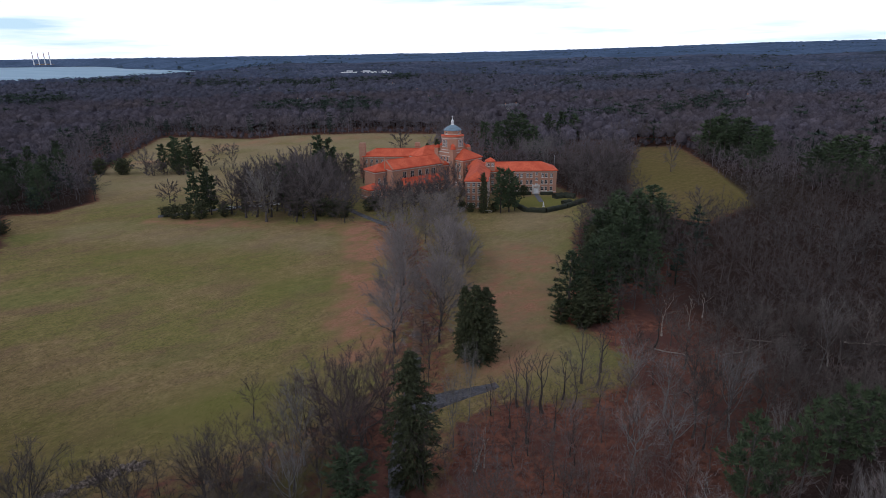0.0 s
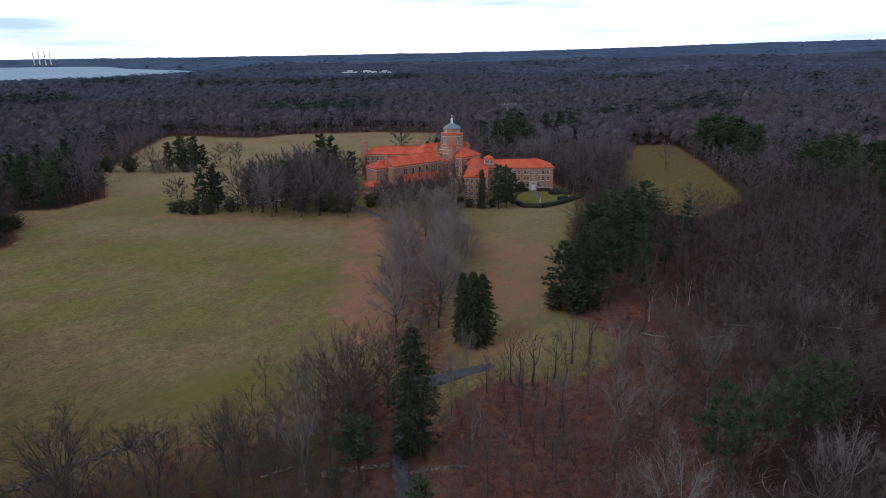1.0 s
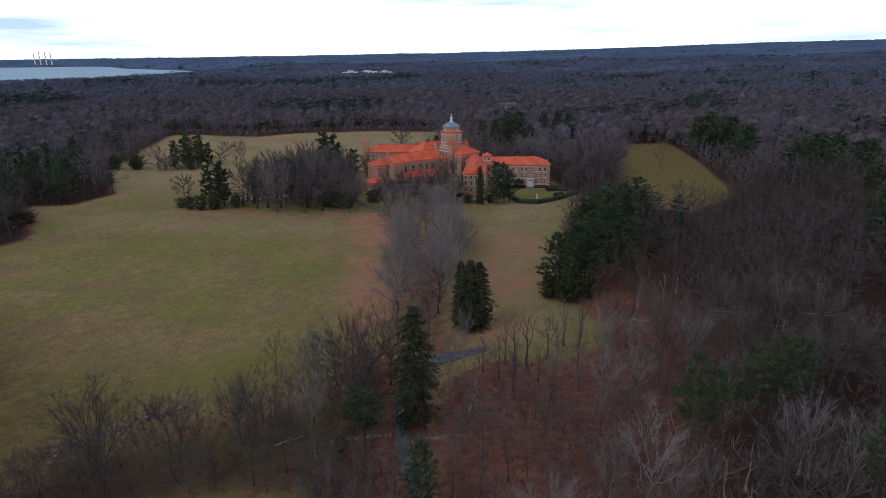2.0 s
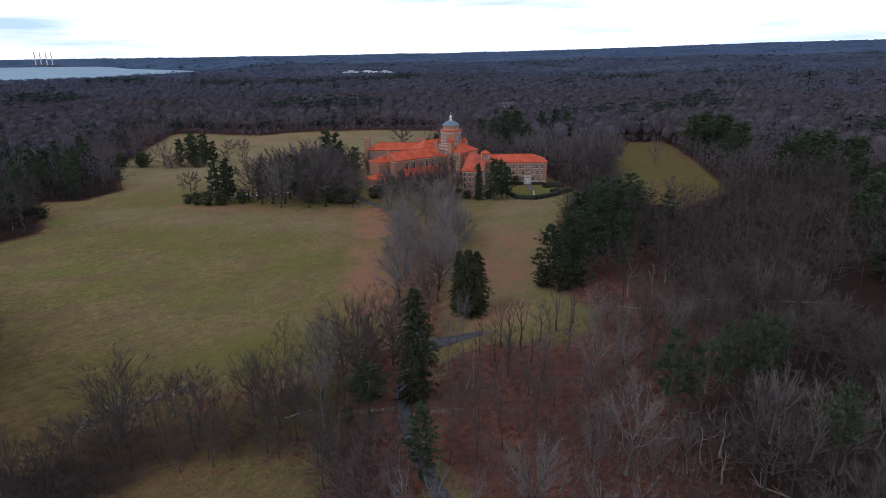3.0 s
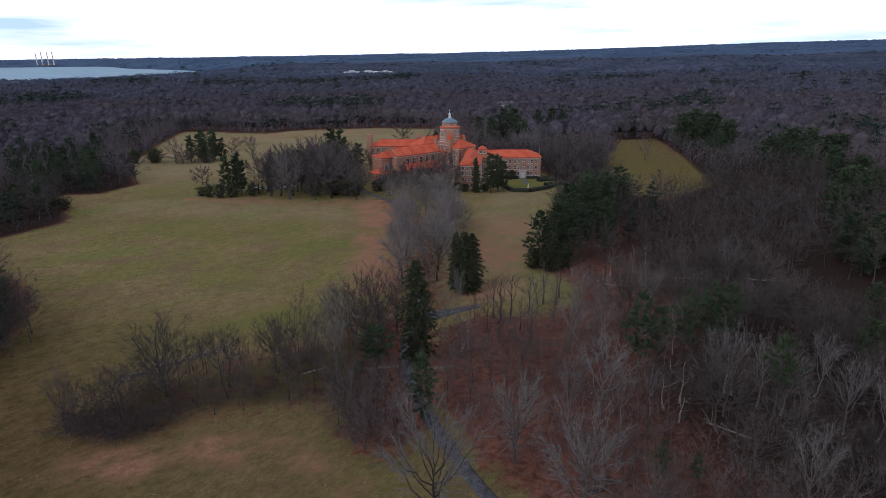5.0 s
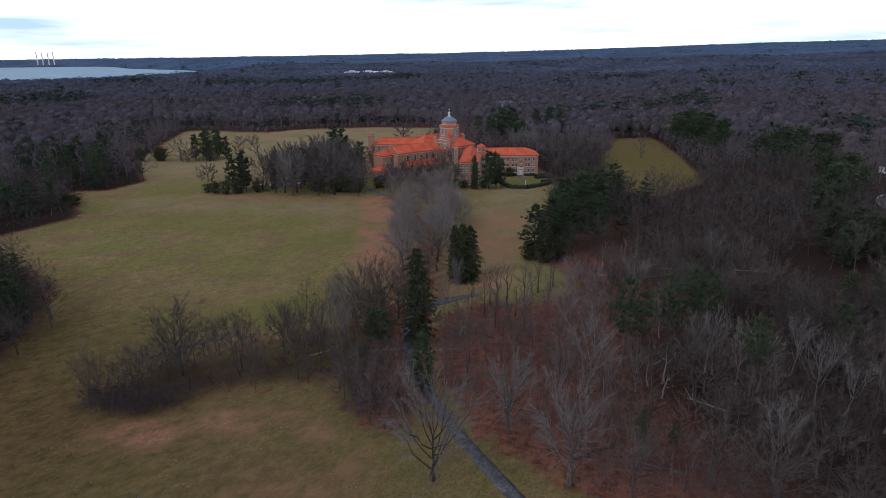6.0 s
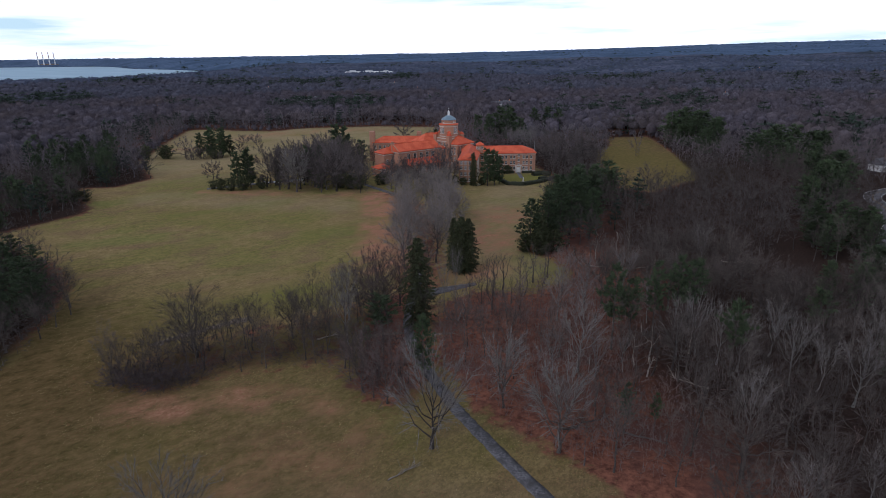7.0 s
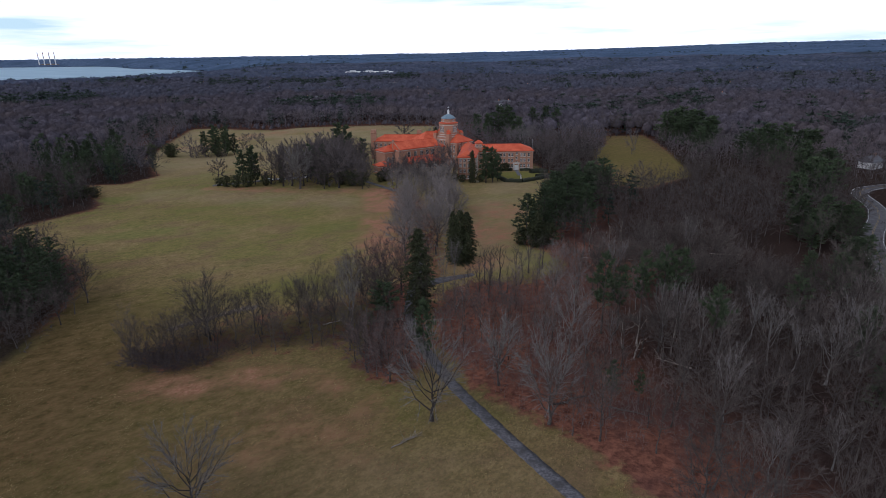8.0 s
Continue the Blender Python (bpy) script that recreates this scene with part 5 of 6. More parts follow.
# the double row along the drive
AVENUE = []
for k in range(9):
    y = 121 + 8.0 * k
    cx = np.interp(y, [p[1] for p in DRIVE[12:17]], [p[0] for p in DRIVE[12:17]])
    AVENUE.append((cx - 4.9 - 0.6 * math.sin(k * 2.1), y, 16.5 + 1.4 * math.sin(k * 1.7), 1.0))
for k in range(11):
    y = 126 + 8.6 * k
    AVENUE.append((-1.3 + 0.03 * (y - 126) + 0.7 * math.sin(k * 2.9), y, 16.5 - 0.2 * k + 1.4 * math.sin(k * 1.3 + 1), 1.05))
AVENUE += [(5.0, 160, 14), (6.0, 173, 14.5), (4.5, 187, 13), (-6.5, 203, 13), (-9, 192, 12), (-5, 215, 13), (-12.5, 212, 12), (4, 203, 12.5), (8.5, 181, 11), (0, 228, 12)]
row_of("vase", AVENUE, "avenue trees along the drive")
row_of("slender", [(-3.4, 107, 12, 0.8), (-10.6, 110, 13, 0.8), (-3.4, 114, 13, 0.8), (-10.4, 104, 11, 0.8), (-3.8, 99, 11, 0.7)])
row_of("spruce", [(-5.5, 77.2, 24.0, 0.82), (4.6, 118, 17.8, 0.8), (6.9, 116, 18.6, 0.95), (9.0, 117.5, 17.6, 0.95)])
row_of("umbrella", [(-13.6, 69, 12.6, 1.25), (-17, 66, 6, 0.8), (39.8, 64.5, 20.3, 0.62), (44.5, 66.5, 17.5, 0.5), (51, 70, 19, 0.55), (57.5, 73, 19.2, 0.58), (61.5, 73.5, 19.2, 0.62), (61.7, 52.6, 17.5, 0.62), (88, 66, 14, 0.9), (33.5, 33, 10, 0.55), (39, 33, 8, 0.5)])
row_of("pine", [(-3.5, 53.2, 14.4, 0.85)])
row_of("pale_spreading", [(-1.4, 28.8, 20, 0.8), (20.6, 27.4, 19.0, 0.75), (12.5, 41.5, 17.0, 0.7), (-37.0, 5.0, 15.5, 0.95)])
row_of("ruddy", [(-13.8, 84.7, 20.5, 0.8), (-18.5, 88, 18, 0.8), (-11, 91, 17, 0.8), (-22, 91, 15, 0.9), (-17, 80, 15, 0.8), (-10.4, 43, 13.2, 0.9), (-15.5, 47, 13.2, 0.9), (-8, 48, 12.5, 0.8), (-13, 53, 12, 0.8)])
# copse beside the meadow wall
row_of("fan", [(-55.9, 63, 17.5, 1.15), (-58, 66, 14, 1.0), (-68.7, 50.6, 14.0, 0.55), (-67.6, 51.4, 12, 0.6), (-63.5, 54, 10.5, 0.8), (-44, 66, 14, 0.9), (-33, 70, 13, 0.8), (-36.5, 73, 13.5, 0.85), (-27, 73, 12.5, 0.9)])
row_of("spreading", [(-30.3, 68, 14.5, 0.8), (-36, 72, 12.5, 0.7), (-21, 57, 12, 0.8)])
row_of("slender", [(-61.5, 57, 11.5), (-52, 57, 12.5), (-46, 66.8, 13.6), (-43, 62, 13), (-38, 64, 12), (-36.1, 95.6, 10), (-26, 64, 13),
                   (-24, 76, 14), (-33, 80, 12.5), (-28, 88, 11), (-19, 72, 13.5), (-60, 66, 10), (-49, 61, 12)])
row_of("pale", [(-23.7, 82.4, 15.2), (-21.8, 67.8, 15.0), (1.2, 86.5, 15.5, 0.5), (4.2, 94.5, 16, 0.5), (-27, 92, 12)])
row_of("thicket", [(-67, 49.5, 5), (-64, 48.5, 4.2), (-60.5, 48.5, 5), (-57, 48, 5.2), (-53, 50.5, 4), (-64, 51, 4.4), (-34, 64, 4.5),
                    (-68, 52.5, 6), (-61.5, 50.5, 5), (-66, 50.5, 5.4), (-62.5, 49, 4.6), (-59, 49.5, 4.6), (-56, 50, 4.8), (-54.5, 52, 4.2), (-69, 51, 5.4), (-51, 54, 3.6), (-47, 57, 3.4), (-36, 60, 3.2), (-44, 59, 3.6), (-27, 62, 3.4), (-17, 58, 5), (-13, 50, 5.5), (-7, 46, 4.6), (-63, 54, 4), (-40, 67, 3), (-30, 75, 3.4)])
row_of("snag", [(13.8, 98.8, 12), (15.5, 97, 12.5, 1.3), (18.1, 96.5, 13.5, 1.2), (14, 87.2, 12), (28, 107, 13), (31, 106, 12), (8.5, 96, 8), (19.5, 91, 9), (23, 101, 11), (33, 111, 12), (11.5, 92, 10)])
row_of("dead", [(6.2, 80.9, 8),
                (46.8, 58.6, 9, 1.5), (43, 57, 8, 1.4), (57, 62, 9, 1.4), (60, 131, 9, 1.2), (52, 128, 10, 1.2), (66, 138, 8)])
# the copse's own young trees
X, Y = np.meshgrid(np.arange(-70, 0, 4.1), np.arange(42, 98, 4.1))
gr = np.random.RandomState(63)
X, Y = (X + gr.uniform(-2, 2, X.shape)).ravel(), (Y + gr.uniform(-2, 2, X.shape)).ravel()
keep = inside(COPSE, X, Y) & (np.min(np.hypot(X[:, None] - np.array(BUSY)[None, :, 0], Y[:, None] - np.array(BUSY)[None, :, 1]), axis=1) > 2.2)
keep &= (edge_distance(DRIVE, X, Y, False) > 4) & ((Y < 70) | (gr.uniform(size=len(X)) < 0.5))
row_of("slender", [(float(x), float(y), float(gr.uniform(7.5, 13.5)), 0.95) for x, y in zip(X[keep], Y[keep])], "copse beside the meadow wall")
# pale crowns in the wood's edge
row_of("pale", [(29.7, 54.7, 17.5, 1.2), (53, 59.7, 15, 1.0), (58, 61, 15), (61, 57, 14.5), (64, 54, 14, 1.1), (30, 80, 13, 1.2), (37, 83, 12, 1.5), (72, 48, 15), (80, 40, 15, 1.2),
                (35, 100, 13, 1.2), (41, 96, 13, 1.2), (90, 52, 15), (74, 60, 14)])
# evergreen stand at the lawn's edge
row_of("pine", [(31, 137, 18.5), (38, 141, 20), (43.5, 147, 22), (48.7, 154.8, 24), (53, 164, 23.5), (47, 168, 21), (57, 178, 20), (51, 187, 17), (60, 196, 18),
                (64, 210, 17, 1.2), (70, 203, 16, 1.3), (76, 200, 16, 1.3), (80, 219, 17, 1.4), (73, 216, 16, 1.3), (62, 205, 16, 1.2), (55, 150, 19), (61, 170, 19)])
row_of("spruce", [(41.5, 159, 19, 0.9), (35, 134.5, 13, 1.2)])
row_of("yew", [(34, 133, 8), (39, 135, 8), (29.5, 135.5, 6)])
# pines within the wood
row_of("pine", [(93, 48, 14, 0.8), (103, 87, 13), (84, 30, 12, 1.1), (120, 78, 14), (138, 120, 16), (141, 128, 17), (146, 134, 15), (168, 186, 18), (174, 196, 19), (166, 197, 17), (186, 236, 18), (193, 243, 18)])
# planting round the building
row_of("pine", [(24.5, 243.4, 20, 0.85), (28.2, 245, 19, 0.8), (31, 248, 15, 0.8), (-99.2, 246, 21, 0.75), (-105.5, 246, 19, 0.8), (-102, 251, 18, 0.8), (-72, 258, 20, 0.8), (-65, 262, 19.5, 0.8),
                (-63, 300, 27, 0.8), (-58, 304, 25, 0.8), (-50, 318, 15)])
row_of("spruce", [(17.2, 243.8, 17.5, 0.7), (-86, 250, 15, 0.6), (-11, 268, 9, 0.8), (-3, 355, 17, 0.9), (-9, 358, 14, 1.0)])
row_of("yew", [(-113, 241, 6), (-107, 239.5, 6.5), (-101, 240, 7), (-93, 243, 6), (-118, 244, 4.5), (-41, 240, 7), (-46, 241, 8), (-52, 243, 7), (-62, 243, 7), (-32, 250, 6), (-29, 252, 6),
               (-23, 268, 5), (-14, 265, 5), (29, 276, 4), (38.5, 276, 5), (12, 245.5, 4), (8, 247, 4.5), (22, 246, 4)])
row_of("spreading", [(-42, 309, 12), (-83, 241, 18), (-60, 233.5, 17, 0.8), (-52.6, 235.6, 22), (-40, 232, 13, 0.7), (-66, 246, 19), (-46, 243, 15), (-91, 247, 18), (-76, 249, 19),
                     (-57, 252, 21), (-48, 258, 14), (-40, 250, 10), (-40, 266, 8), (-54, 275, 15), (-50, 290, 13), (-60, 285, 19), (-68, 275, 19), (-75, 292, 18), (-82, 280, 17), (-56, 305, 14)])
row_of("spreading", [(-50, 264, 14), (-45, 272, 10), (-53, 283, 14), (-44, 259, 10), (-49, 297, 12), (-46, 283, 10), (-52, 314, 14)])
row_of("pale_spreading", [(-72.6, 234.7, 22, 0.95)])
row_of("vase", [(-22, 228, 12, 1.1), (-15, 232, 12, 1.2), (-8, 234, 12, 1.2), (-2, 238, 11, 1.2), (4, 244, 12, 1.1), (-20, 244, 11, 1.1), (-12, 246, 12, 1.2), (8, 250, 12, 1.0), (-27, 262, 11, 1.2)])
row_of("spreading", [(-28, 255, 9), (-23, 248, 14, 1.2), (-17, 244, 14, 1.2), (-12, 249, 13, 1.2), (-5, 250, 15, 1.1), (2, 252, 18, 1.0), (-18, 258, 11, 1.2), (-9, 258, 12, 1.2), (7, 256, 17, 1.0), (-1, 262, 14, 1.1), (-25, 240, 13), (-1, 240, 13),
                     (62, 288, 17), (69, 283, 16), (75, 296, 18), (68, 305, 18), (82, 300, 17), (78, 314, 18), (90, 318, 18), (88, 303, 16), (98, 330, 18), (70, 322, 18), (64, 275, 9)])
row_of("pale", [(56, 330, 19, 1.2), (62, 345, 20, 1.1), (52, 350, 17, 1.4), (29, 252, 14, 0.6)])
row_of("pine", [(45, 395, 28, 1.0), (53, 398, 28, 1.1), (37, 388, 23), (60, 390, 20), (80, 452, 22), (92, 458, 22), (100, 455, 20), (30, 420, 20)])
# the grove west of the building
X, Y = np.meshgrid(np.arange(-98, -34, 8.5), np.arange(240, 318, 9.0))
gr = np.random.RandomState(61)
X, Y = (X + gr.uniform(-3, 3, X.shape)).ravel(), (Y + gr.uniform(-3, 3, X.shape)).ravel()
GROVE = [(-96, 240), (-50, 236), (-52, 262), (-56, 318), (-62, 318), (-96, 268)]
keep = inside(GROVE, X, Y) & (np.min(np.hypot(X[:, None] - np.array(BUSY)[None, :, 0], Y[:, None] - np.array(BUSY)[None, :, 1]), axis=1) > 3.5)
row_of("spreading", [(float(x), float(y), float(gr.uniform(15, 21)), 1.05) for x, y in zip(X[keep], Y[keep])], "grove beside the building")
# clumps in the far meadow and lone trees in the east field
row_of("pine", [(-158, 349, 21, 0.9), (-151, 353, 20, 0.9), (-164, 346, 17, 0.9), (-155, 344, 19, 0.9), (-145, 350, 15, 1.0), (-149, 345, 17, 0.9)])
row_of("spreading", [(-172, 341, 14), (-166, 338, 9), (-128, 360, 9)])
row_of("dome", [(-154, 408, 8), (-146, 413, 8), (-160, 341, 8), (-167, 338, 9), (-150, 339, 6), (-128, 271, 11, 0.75), (-30, 432, 13, 0.95), (-144, 368, 7)])
row_of("yew", [(-200, 343, 9), (-186, 342, 9, 1.2), (-190, 348, 6), (-176, 219, 6, 1.2), (-172, 221, 5, 1.3), (-153, 340, 6)])
row_of("spreading", [(103, 231, 12), (143, 262, 11), (129, 330, 15, 0.6), (160, 362, 11)])
row_of("slender", [(122 + 7.5 * k, 418 + 5 * math.sin(k * 2.3), 19 + 2 * math.sin(k)) for k in range(8)])
# evergreens in front of the left-hand woods
row_of("pine", [(-131, 110, 14), (-124, 112, 12.5), (-140, 106, 14.5), (-147, 118, 14), (-136, 120, 13), (-182, 262, 18), (-188, 270, 19), (-181, 204, 16), (-176, 211, 15), (-186, 199, 15), (-194, 205, 16),
                (-197, 262, 17), (-206, 275, 18), (-195, 288, 17), (-212, 290, 19), (-190, 178, 17), (-198, 186, 18), (-184, 172, 16), (-176, 168, 14), (-205, 196, 18)])
row_of("pine", [(-271, 333, 15), (-248, 310, 16), (-249, 324, 17), (-228, 302, 18), (-230, 320, 15), (-210, 298, 16), (-210, 311, 17), (-213, 329, 18), (-287, 363, 15), (-263, 353, 16), (-243, 347, 17), (-233, 359, 18), (-224, 281, 15), (-204, 271, 16), (-218, 260, 17), (-200, 251, 18)])
row_of("pine", [(-106, 84, 15, 1.2), (-112, 89, 16.5, 1.2), (-119, 86, 16, 1.2), (-109, 76, 13, 1.2), (-126, 95, 15, 1.2), (-116, 78, 13, 1.2)])
row_of("slender", [(-100, 88, 11, 1.3), (-103, 93, 12, 1.3), (-99, 80, 10.5, 1.3), (-98.5, 73, 10, 1.3), (-101, 60, 10, 1.3), (-105, 54, 10, 1.3), (-103, 48, 10, 1.3), (-108, 50, 11, 1.3), (-106, 97, 12, 1.3), (-110, 56, 11, 1.3), (-113, 48, 11, 1.3), (-104, 84, 11, 1.3), (-102, 78, 11, 1.2)])
row_of("spreading", [(-102, 66, 10, 1.1), (-105, 60, 9, 1.1), (-103, 73, 11), (-109, 68, 10.5, 1.1), (-112, 62, 11)])
# the evergreen belt beyond the east field
row_of("pine", [(166, 370, 25, 1.2), (174, 377, 26, 1.3), (185, 392, 26, 1.3), (183, 368, 26, 1.3), (176, 352, 24, 1.3), (181, 336, 24, 1.3), (172, 361, 22, 1.2), (192, 378, 25, 1.3), (190, 350, 23, 1.2), (170, 322, 19, 1.2)])
row_of("pine", [(185, 290, 20, 1.3), (197, 300, 21, 1.3), (209, 311, 22, 1.4), (219, 310, 22, 1.4), (217, 289, 21, 1.3), (206, 266, 18, 1.3), (203, 284, 18, 1.3), (194, 276, 16, 1.2), (228, 298, 19, 1.3), (240, 312, 18, 1.3)])
row_of("pine", [(175, 208, 18, 1.2), (199, 234, 18, 1.3), (205, 242, 17, 1.3), (151, 176, 17, 1.1), (131, 138, 17, 1.1), (190, 262, 16, 1.2)])
# pines by the public road
row_of("pine", [(203, 241, 17, 1.2), (189, 210, 17, 1.2), (185, 219, 16, 1.2), (130, 137, 15, 1.2), (140, 139, 16, 1.2), (139, 130, 16, 1.2), (127, 125, 15, 1.2), (118, 92, 15, 1.2), (121, 91, 16, 1.2), (108, 82, 14, 1.2), (154, 184, 16, 1.2)])


# ---- woodland ----
def scatter(x0, x1, y0, y1, step, seed):
    """Jittered spots on a grid over a stretch of the plan."""
    r = np.random.RandomState(seed)
    X, Y = np.meshgrid(np.arange(x0, x1, step), np.arange(y0, y1, step))
    X, Y = X + r.uniform(-0.48, 0.48, X.shape) * step, Y + r.uniform(-0.48, 0.48, X.shape) * step
    return X.ravel(), Y.ravel()


def in_sight(X, Y, back=80.0, slope=0.80):
    return np.abs(X) < slope * (Y + back) + 12


busy = np.array(BUSY)
# near wood: trees of their own
X, Y = scatter(2, 150, -14, 125, 5.2, 5)
d = np.min(np.hypot(X[:, None] - busy[None, :, 0], Y[:, None] - busy[None, :, 1]), axis=1)
keep = ~clear_of_trees(X, Y) & in_sight(X, Y) & (d > 3.0) & ~inside(COPSE, X, Y)
keep &= ~((X > 40) & (X < 73) & (Y > 64) & (Y < 78))
# thin ground by the drive, thick wood further in
depth_in = edge_distance(MEADOW, X, Y)
keep &= np.random.RandomState(9).uniform(size=len(X)) < np.clip(0.4 + depth_in / 50, 0.4, 0.8)
keep &= ~((np.hypot((X - 112) / 26, (Y - 112) / 30) < 1) & (np.random.RandomState(10).uniform(size=len(X)) < 0.8))
near_x, near_y = X[keep], Y[keep]
order = np.argsort(near_y + 0.6 * np.abs(near_x))[:330]
for n, i in enumerate(order):
    x, y = float(near_x[i]), float(near_y[i])
    young = x < 40 and 22 < y < 104
    kind = "pale" if n % 14 == 0 else ("spreading" if n % 9 == 4 and not young else ("whip" if young and n % 5 < 3 else "slender"))
    plant((kind, n % COUNT[kind]), NAMES[kind], x, y, random.uniform(7, 12.5) if young else random.uniform(9.5, 18), REF[kind],
          "young leafless tree among red-brown leaf litter" if young else LABELS[kind], "tree", "woodland trees", None, random.uniform(0.85, 1.2))
rest_x, rest_y = np.delete(near_x, order), np.delete(near_y, order)


def baked(name, soup_list, xs, ys, hs, ref_h, mat_, label, seed, wide=(0.85, 1.2)):
    """Many alike far trees joined into one mesh."""
    r = np.random.RandomState(seed)
    arr = [s.arrays() for s in soup_list]
    VS, FS, off = [], [], 0
    zs = terrain(xs, ys)
    for x, y, z, h in zip(xs, ys, zs, hs):
        V, F = arr[r.randint(len(arr))]
        a, s = r.uniform(0, 6.283), h / ref_h
        w = s * r.uniform(*wide)
        c, n = math.cos(a) * w, math.sin(a) * w
        VS.append(np.column_stack([V[:, 0] * c - V[:, 1] * n + x, V[:, 0] * n + V[:, 1] * c + y, V[:, 2] * s + z - 0.1]))
        FS.append(F + off)
        off += len(V)
    if VS:
        tagged(new(name, mesh_from(name, np.concatenate(VS), np.concatenate(FS), mat_, True)), label, "woods", kind="stuff")


def puff_soup(seed, h=15.0, radius=4.6, sub=2, sprays=46, width=(0.12, 0.28), low=0.56):
    """The crown of a far leafless tree: a lumpy mass of twigs with finer sprays standing out of it."""
    r = np.random.RandomState(seed)
    np.random.seed(seed)
    bm = bmesh.new()
    bmesh.ops.create_icosphere(bm, subdivisions=sub, radius=1.0)
    V = np.array([v.co[:] for v in bm.verts])
    F = np.array([[v.index for v in f.verts] for f in bm.faces])
    bm.free()
    F = F[V[F].mean(axis=1)[:, 2] > -0.62]
    lump = 1 + 0.14 * np.sin(V @ r.normal(0, 3, 3) + 1) + 0.12 * np.sin(V @ r.normal(0, 4, 3)) + r.uniform(-0.1, 0.1, len(V))
    V = V * lump[:, None] * (radius * 0.86, radius * 0.86, h * 0.31) + (0, 0, h * low)
    s = Soup()
    s.add(V, F)
    d = r.normal(size=(sprays, 3)) + (0, 0, 0.5)
    d /= np.linalg.norm(d, axis=1)[:, None]
    d[:, 2] = np.maximum(d[:, 2], -0.25)
    base = d * (radius, radius, h * 0.36) * r.uniform(0.6, 1.02, (sprays, 1)) + (0, 0, h * low)
    s.slivers(base, (d + r.normal(0, 0.3, (sprays, 3)) + (0, 0, 0.4)) * h * 0.13, r.uniform(*width, sprays))
    s.tube([(0, 0, 0), (0, 0, h * low)], [0.24, 0.14], 3)
    return s


MID = [merged(bare_tree_soups(200 + i, 17, 0.22, 0.32, 0.34, 9, 5, 17, 0.42, 0.08, (3, 3, 0), 0.2, leader=0.7, twig_len=0.065)) for i in range(6)]
MID_FAR = [merged(bare_tree_soups(210 + i, 17, 0.24, 0.24, 0.36, 7, 4, 14, 0.40, 0.14, (3, 3, 0), 0.2, leader=0.68, twig_len=0.07)) for i in range(6)]
MID_FIR = [merged(conifer_soups(220 + i, 18, 4.3, 0.2, "pine", 1.9, 6, 3, 5, 1.5)) for i in range(3)]
FAR = [puff_soup(240 + i, radius=3.9, sub=1, sprays=105, width=(0.14, 0.3)) for i in range(8)]
FAR_LOW = [puff_soup(250 + i, radius=4.1, sub=1, sprays=22, width=(0.3, 0.6)) for i in range(6)]
HEM = [puff_soup(256 + i, radius=5.5, sub=1, sprays=90, width=(0.2, 0.4), low=0.4) for i in range(4)]

# middle woods, right and left
X, Y = scatter(-460, 460, 20, 620, 8.1, 11)
d = np.concatenate([np.min(np.hypot(x[:, None] - busy[None, :, 0], y[:, None] - busy[None, :, 1]), axis=1) for x, y in zip(np.array_split(X, 20), np.array_split(Y, 20))])
keep = ~clear_of_trees(X, Y) & in_sight(X, Y) & (d > 3.5) & ~inside(COPSE, X, Y) & ~((X > 0) & (X < 150) & (Y < 125)) & ((np.hypot(X, Y) < 430) | (edge_distance(MEADOW, X, Y) < 46))
X, Y = np.concatenate([X[keep], rest_x]), np.concatenate([Y[keep], rest_y])
rr = np.random.RandomState(21)
fir = rr.uniform(size=len(X)) < np.where(X < -90, 0.12, 0.02)
fir |= (X < -120) & (waves(X, Y, 160, 8) > 0.75) & (rr.uniform(size=len(X)) < 0.5)
mid_h = rr.uniform(10.0, 18.0, len(X))
low = (edge_distance(EAST_FIELD, X, Y) < 34) & (Y < 262) & (X > 80)
mid_h[low] *= 0.72
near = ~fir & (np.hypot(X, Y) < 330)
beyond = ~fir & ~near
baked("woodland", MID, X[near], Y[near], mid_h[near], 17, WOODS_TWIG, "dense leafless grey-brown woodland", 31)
baked("farther_woodland", MID_FAR, X[beyond], Y[beyond], mid_h[beyond], 17, WOODS_MID, "dense leafless woodland, light haze painted into its twigs", 30)
baked("evergreens_in_wood", MID_FIR, X[fir], Y[fir], mid_h[fir], 18, NEEDLE_FAR, "dark green pines among bare woods", 32)
# far woods
X, Y = scatter(-1150, 1150, 300, 1400, 10.8, 12)
keep = ~clear_of_trees(X, Y) & in_sight(X, Y, 80, 0.78) & (np.hypot(X, Y) > 424) & (edge_distance(MEADOW, X, Y) > 42) & (np.hypot(X, Y) < 1350)
X, Y = X[keep], Y[keep]
fir = (waves(X, Y, 240, 15) > 0.55) & (rr.uniform(size=len(X)) < 0.5) | (rr.uniform(size=len(X)) < 0.02)
close = ~fir & (np.hypot(X, Y) < 880)
outer = ~fir & ~close
baked("far_woodland", FAR, X[close], Y[close], rr.uniform(11, 18, close.sum()), 15, WOODS_FAR, "leafless woods far off, slight haze painted into their colour", 33, (1.0, 1.5))
baked("outer_woodland", FAR_LOW, X[outer], Y[outer], rr.uniform(11, 18, outer.sum()), 15, WOODS_OUTER, "outer leafless woods towards the hills, haze painted into their colour", 39, (1.0, 1.75))
FAR_FIR = [merged(conifer_soups(260 + i, 16, 4.5, 0.15, "pine", 3.2, 5, 2, 3, 2.8)) for i in range(3)]
baked("far_evergreens", FAR_FIR, X[fir], Y[fir], rr.uniform(14, 21, fir.sum()), 16, NEEDLE_FAR, "dark green pines in far woods", 34, (1.1, 1.6))
X, Y = scatter(-3300, 3300, 1100, 4000, 36, 13)
